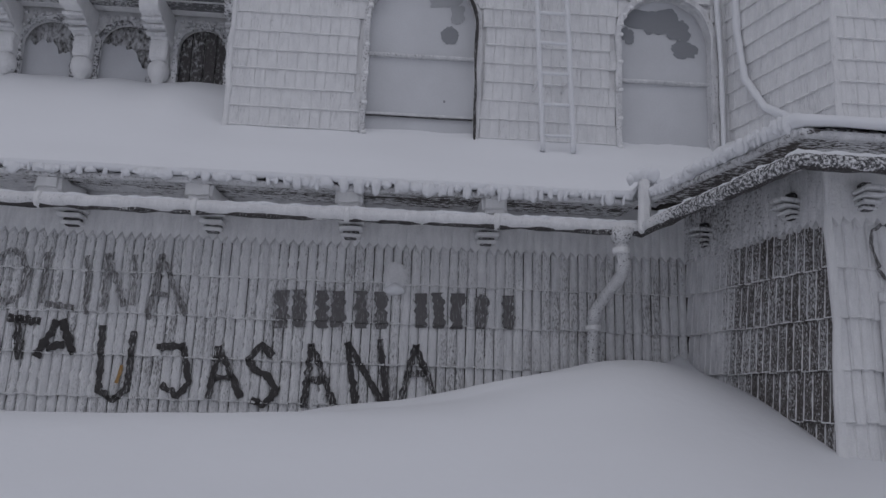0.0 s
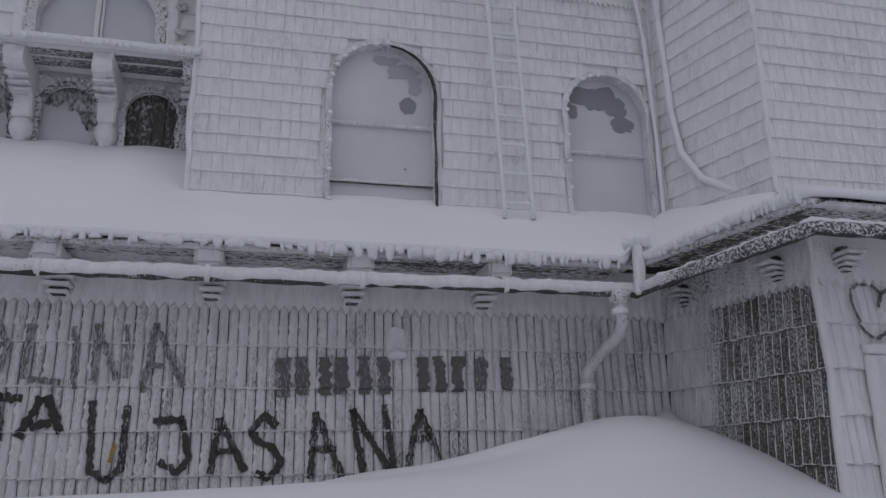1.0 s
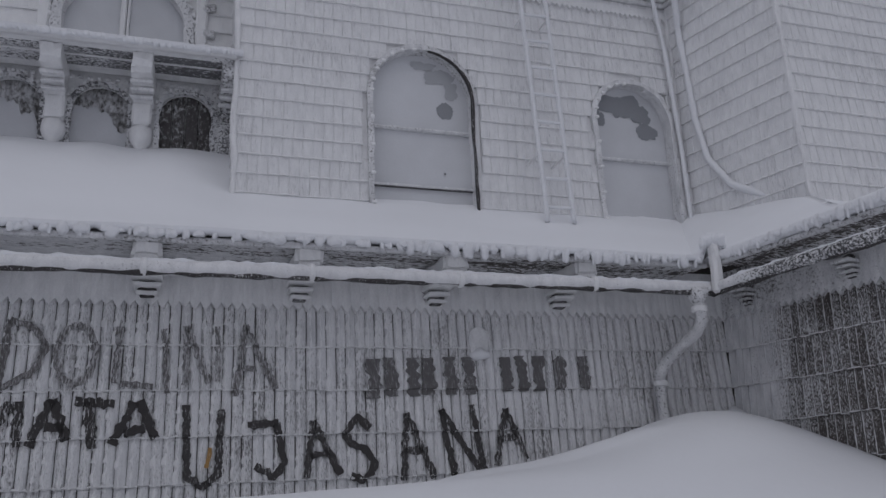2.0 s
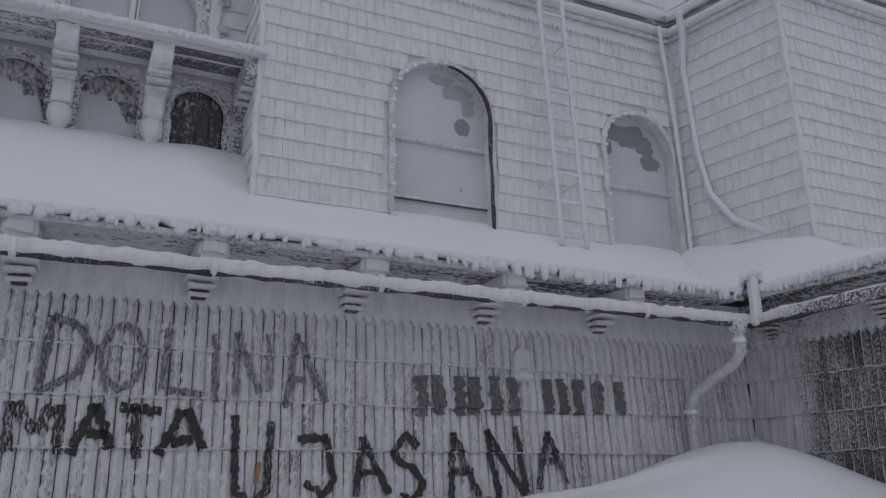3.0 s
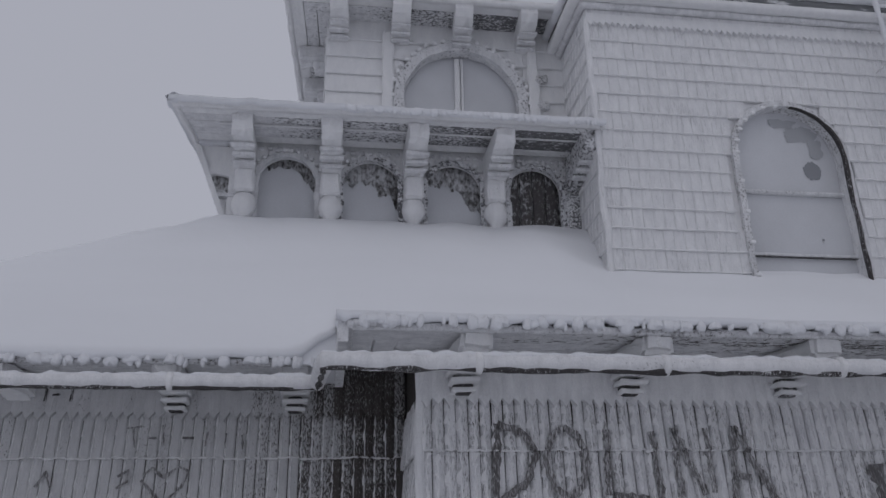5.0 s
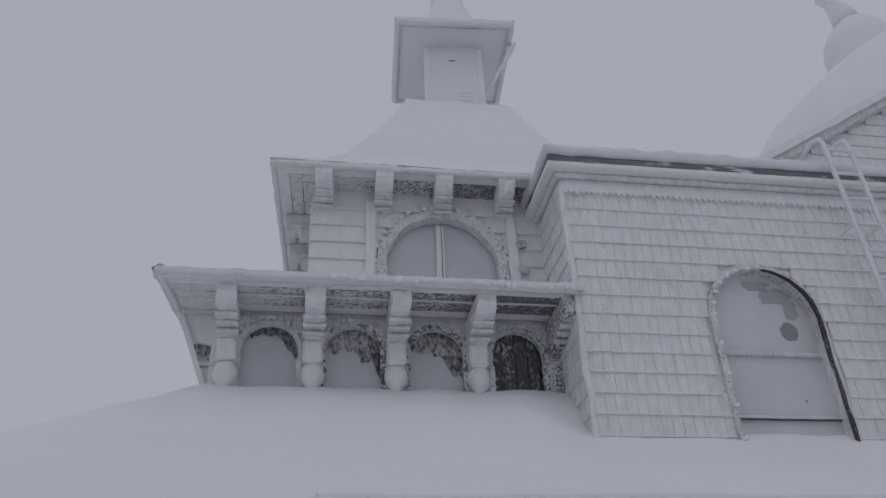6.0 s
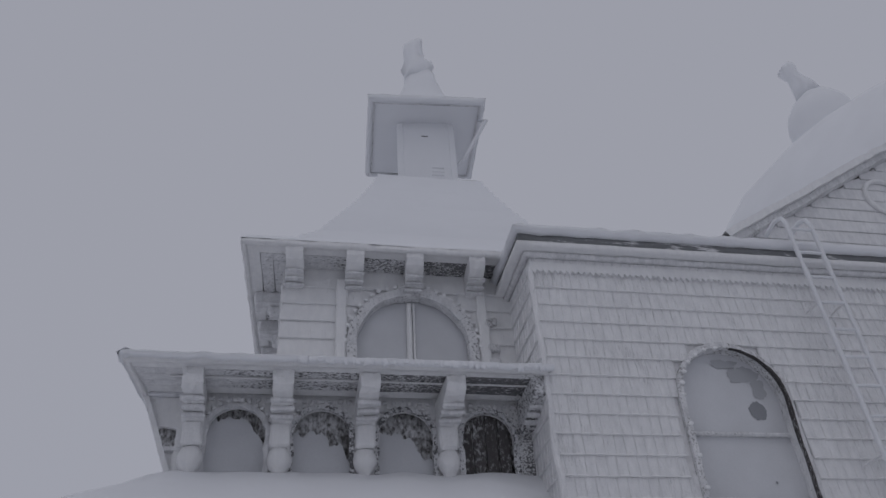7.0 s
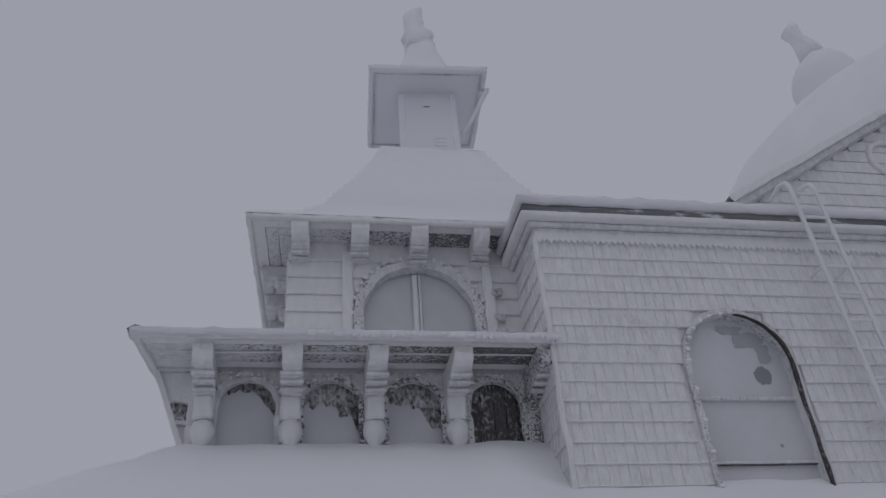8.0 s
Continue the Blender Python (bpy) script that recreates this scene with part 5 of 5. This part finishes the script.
def face_y(z, rows=ROWZ, y0=0.0):
    """The front of the shingle course at the height z."""
    for r in rows:
        if z >= r:
            return y0 - 0.014 - 0.010 + 0.026 * min(1, (z - r) / 0.31) - 0.0145
    return y0 - 0.02


def stroke(bm, pts, w, seed, rows=ROWZ, y0=0.0):
    pts = [Vector((x, 0, z)) for x, z in pts]
    dense = []
    for a, b in zip(pts, pts[1:]):
        dense += line(a, b, 0.011)[:-1]
    dense.append(pts[-1])
    cols = []
    for i, p in enumerate(dense):
        d = (dense[min(i + 1, len(dense) - 1)] - dense[max(0, i - 1)]).normalized()
        s = Vector((-d.z, 0, d.x))
        k1 = w * (1 + 0.75 * noise.noise(Vector((i * 0.31, seed * 7.3, 0))) + 0.2 * noise.noise(Vector((i * 0.9, seed * 3.3, 5))))
        k2 = w * (1 + 0.75 * noise.noise(Vector((i * 0.31, seed * 7.3, 9))) + 0.2 * noise.noise(Vector((i * 0.9, seed * 3.3, 14))))
        col = []
        for q in (p + s * k1, p + s * (k1 * .33 - k2 * .0), p - s * k2 * .33, p - s * k2):
            col.append(bm.verts.new((q.x, face_y(q.z, rows, y0), q.z)))
        cols.append(col)
    for u, v in zip(cols, cols[1:]):
        for k in range(3):
            bm.faces.new((u[k], v[k], v[k + 1], u[k + 1]))


def word(label, letters, w, mat, rows=ROWZ, y0=0.0, name="letter"):
    root = thing("scraped_writing", label, "writing")
    for j, strokes in enumerate(letters):
        bm = bmesh.new()
        for i, s in enumerate(strokes):
            stroke(bm, s, w, i + 5 * j + len(letters), rows, y0)
        for f in bm.faces:
            f.normal_update()
            if f.normal.y > 0:
                f.normal_flip()
        part(name, bm, mat, root)


RECZ = [z + 0.07 for z in ROWZ]
word("thin word DOLINA scraped faintly into wall rime", [
    [[(-2.6, 3.0), (-2.61, 2.79), (-2.63, 2.58)], [(-2.6, 3.0), (-2.46, 2.95), (-2.39, 2.84), (-2.45, 2.69), (-2.63, 2.58)]],
    [[(-2.23, 2.98), (-2.15, 2.93), (-2.11, 2.8), (-2.14, 2.67), (-2.22, 2.61), (-2.3, 2.66), (-2.34, 2.79), (-2.31, 2.92), (-2.23, 2.98)]],
    [[(-1.99, 2.97), (-2.0, 2.62)], [(-1.97, 2.62), (-1.78, 2.6)]],
    [[(-1.73, 2.96), (-1.7, 2.56)]],
    [[(-1.6, 2.98), (-1.59, 2.61)], [(-1.6, 2.98), (-1.45, 2.62)], [(-1.41, 2.98), (-1.4, 2.63)]],
    [[(-1.24, 2.99), (-1.29, 2.54)], [(-1.24, 2.99), (-1.04, 2.58)], [(-1.28, 2.72), (-1.17, 2.71)]],
], 0.019, M_FAINT, ROWZ, -0.003, "letter")
word("bold word MATA scraped through rime to dark wood", [
    [[(-2.75, 2.53), (-2.74, 2.27)], [(-2.73, 2.52), (-2.62, 2.37)], [(-2.62, 2.37), (-2.55, 2.51)], [(-2.51, 2.52), (-2.5, 2.26)]],
    [[(-2.33, 2.53), (-2.44, 2.26)], [(-2.33, 2.53), (-2.24, 2.29)], [(-2.36, 2.37), (-2.25, 2.36)]],
    [[(-2.21, 2.52), (-1.99, 2.5)], [(-2.13, 2.52), (-2.1, 2.24)]],
    [[(-1.88, 2.51), (-1.99, 2.26)], [(-1.85, 2.52), (-1.75, 2.29)], [(-1.93, 2.33), (-1.81, 2.35)]],
], 0.027, M_DARK, ROWZ, 0.0, "letter")
word("bold words U JASANA scraped through rime to dark wood", [
    [[(-1.58, 2.49), (-1.56, 2.06), (-1.46, 2.0), (-1.38, 2.07), (-1.37, 2.46)]],
    [[(-1.21, 2.36), (-1.02, 2.37)], [(-1.03, 2.37), (-0.98, 2.12), (-1.04, 2.04), (-1.16, 2.11)]],
    [[(-0.8, 2.38), (-0.84, 2.03)], [(-0.8, 2.38), (-0.63, 2.04)], [(-0.82, 2.17), (-0.69, 2.17)]],
    [[(-0.43, 2.33), (-0.51, 2.4), (-0.59, 2.3), (-0.56, 2.23), (-0.44, 2.18), (-0.4, 2.08), (-0.48, 2.0), (-0.56, 2.03)]],
    [[(-0.18, 2.42), (-0.21, 1.99)], [(-0.18, 2.42), (-0.0, 2.0)], [(-0.2, 2.18), (-0.04, 2.18)]],
    [[(0.06, 2.44), (0.14, 2.01)], [(0.06, 2.44), (0.33, 2.02)], [(0.28, 2.47), (0.35, 2.04)]],
    [[(0.53, 2.44), (0.44, 2.06)], [(0.53, 2.44), (0.67, 2.1)], [(0.46, 2.24), (0.61, 2.25)]],
], 0.022, M_HALF, ROWZ, 0.0, "letter")
word("row of broad dark bars scraped into wall rime", [
    [[(-0.41, 2.78), (-0.39, 2.52)], [(-0.29, 2.79), (-0.27, 2.53)]],
    [[(-0.13, 2.79), (-0.12, 2.53)], [(-0.02, 2.79), (-0.01, 2.54)]],
    [[(0.14, 2.8), (0.15, 2.54)], [(0.27, 2.8), (0.29, 2.54)]],
    [[(0.55, 2.8), (0.56, 2.56)], [(0.67, 2.81), (0.68, 2.56)], [(0.8, 2.81), (0.81, 2.56)]],
    [[(0.98, 2.81), (0.97, 2.57)], [(1.16, 2.81), (1.17, 2.57)]],
], 0.040, M_BROAD, ROWZ, 0.0, "bar")
word("large heart scratched broadly into wall rime", [
    [[(-4.68, 2.55), (-4.74, 2.61), (-4.84, 2.63), (-4.895, 2.56), (-4.88, 2.44), (-4.80, 2.33), (-4.68, 2.25), (-4.64, 2.155)], [(-4.68, 2.55), (-4.60, 2.63), (-4.50, 2.64), (-4.445, 2.56), (-4.435, 2.42), (-4.50, 2.31), (-4.62, 2.25)]],
], 0.021, M_FAINT, RECZ, RECY, "line")
word("round heart scratched faintly into wall rime", [
    [[(-5.17, 2.60), (-5.22, 2.63), (-5.255, 2.56), (-5.22, 2.49), (-5.155, 2.45), (-5.09, 2.51), (-5.08, 2.58), (-5.12, 2.63), (-5.17, 2.60)]],
    [[(-5.22, 2.76), (-5.17, 2.85), (-5.13, 2.76)]],
], 0.009, M_FAINT, RECZ, RECY, "line")
word("three short dark bars scratched into the frieze", [
    [[(-5.24, 3.27), (-5.236, 3.35)]],
    [[(-5.20, 3.31), (-5.155, 3.315)]],
    [[(-5.09, 3.27), (-5.085, 3.35)]],
], 0.008, M_HALF, RECZ, RECY - 0.02, "bar")
word("small heart scratched faintly into wall rime", [
    [[(-4.62, 2.8), (-4.48, 2.66), (-4.38, 2.76), (-4.34, 2.85), (-4.41, 2.88), (-4.49, 2.81), (-4.56, 2.87), (-4.61, 2.83)]],
    [[(-4.76, 2.82), (-4.7, 2.86), (-4.7, 2.79), (-4.76, 2.75)]],
], 0.008, M_FAINT, RECZ, RECY, "line")
word("row of small faint bars scratched into rime", [
    [[(-4.7, 3.11), (-4.68, 2.99)], [(-4.74, 3.11), (-4.65, 3.12)]],
    [[(-4.61, 3.05), (-4.55, 3.05)]],
    [[(-4.52, 3.13), (-4.51, 3.0)]],
    [[(-4.4, 3.05), (-4.33, 3.05)]],
    [[(-4.25, 3.09), (-4.26, 3.0)]],
    [[(-4.14, 3.08), (-4.14, 2.99)]],
    [[(-4.04, 3.07), (-4.03, 2.98)]],
], 0.006, M_FAINT, RECZ, RECY, "bar")

word("heart traced lightly in the white rime of the annex", [
    [[(3.16, 2.96), (3.20, 3.05), (3.15, 3.10), (3.05, 3.105), (2.99, 3.07), (2.975, 2.98), (3.0, 2.88), (3.05, 2.80), (3.10, 2.765)], [(3.16, 2.96), (3.22, 3.06), (3.31, 3.09), (3.37, 3.02), (3.34, 2.92), (3.25, 2.82), (3.12, 2.76)]],
], 0.010, M_FAINT, ROWZ, ANY, "line")
# Raised panel with its frame on the annex front.
frame_board = thing("notice_board", "flat board on the annex wall thickly rimed over", "board")
for nm, x0, x1, z0, z1, ya in (("panel", 3.08, 3.9, 1.7, 2.66, 0.035), ("stile", 3.0, 3.08, 1.7, 2.66, 0.055), ("top_rail", 3.0, 3.9, 2.664, 2.73, 0.055)):
    bm = bmesh.new()
    rough_box(bm, x0, x1, ANY - ya, ANY - 0.01, z0, z1, 0.08, 0.010, seed=x0)
    part(nm, bm, M_TRIMW if nm != "panel" else M_FRIEZE, frame_board)

# ---- an ochre fleck of bare wood ----
fleck = thing("bare_wood_fleck", "ochre sliver of fresh wood bared in the scraped wall", "wood")
bm = bmesh.new()
stroke(bm, [(-1.45, 2.11), (-1.435, 2.17), (-1.43, 2.23)], 0.012, 3)
m_ochre = rimed("fresh_wood", 0.30, wood=(0.28, 0.17, 0.07), grain=60)
part("sliver", bm, m_ochre, fleck)
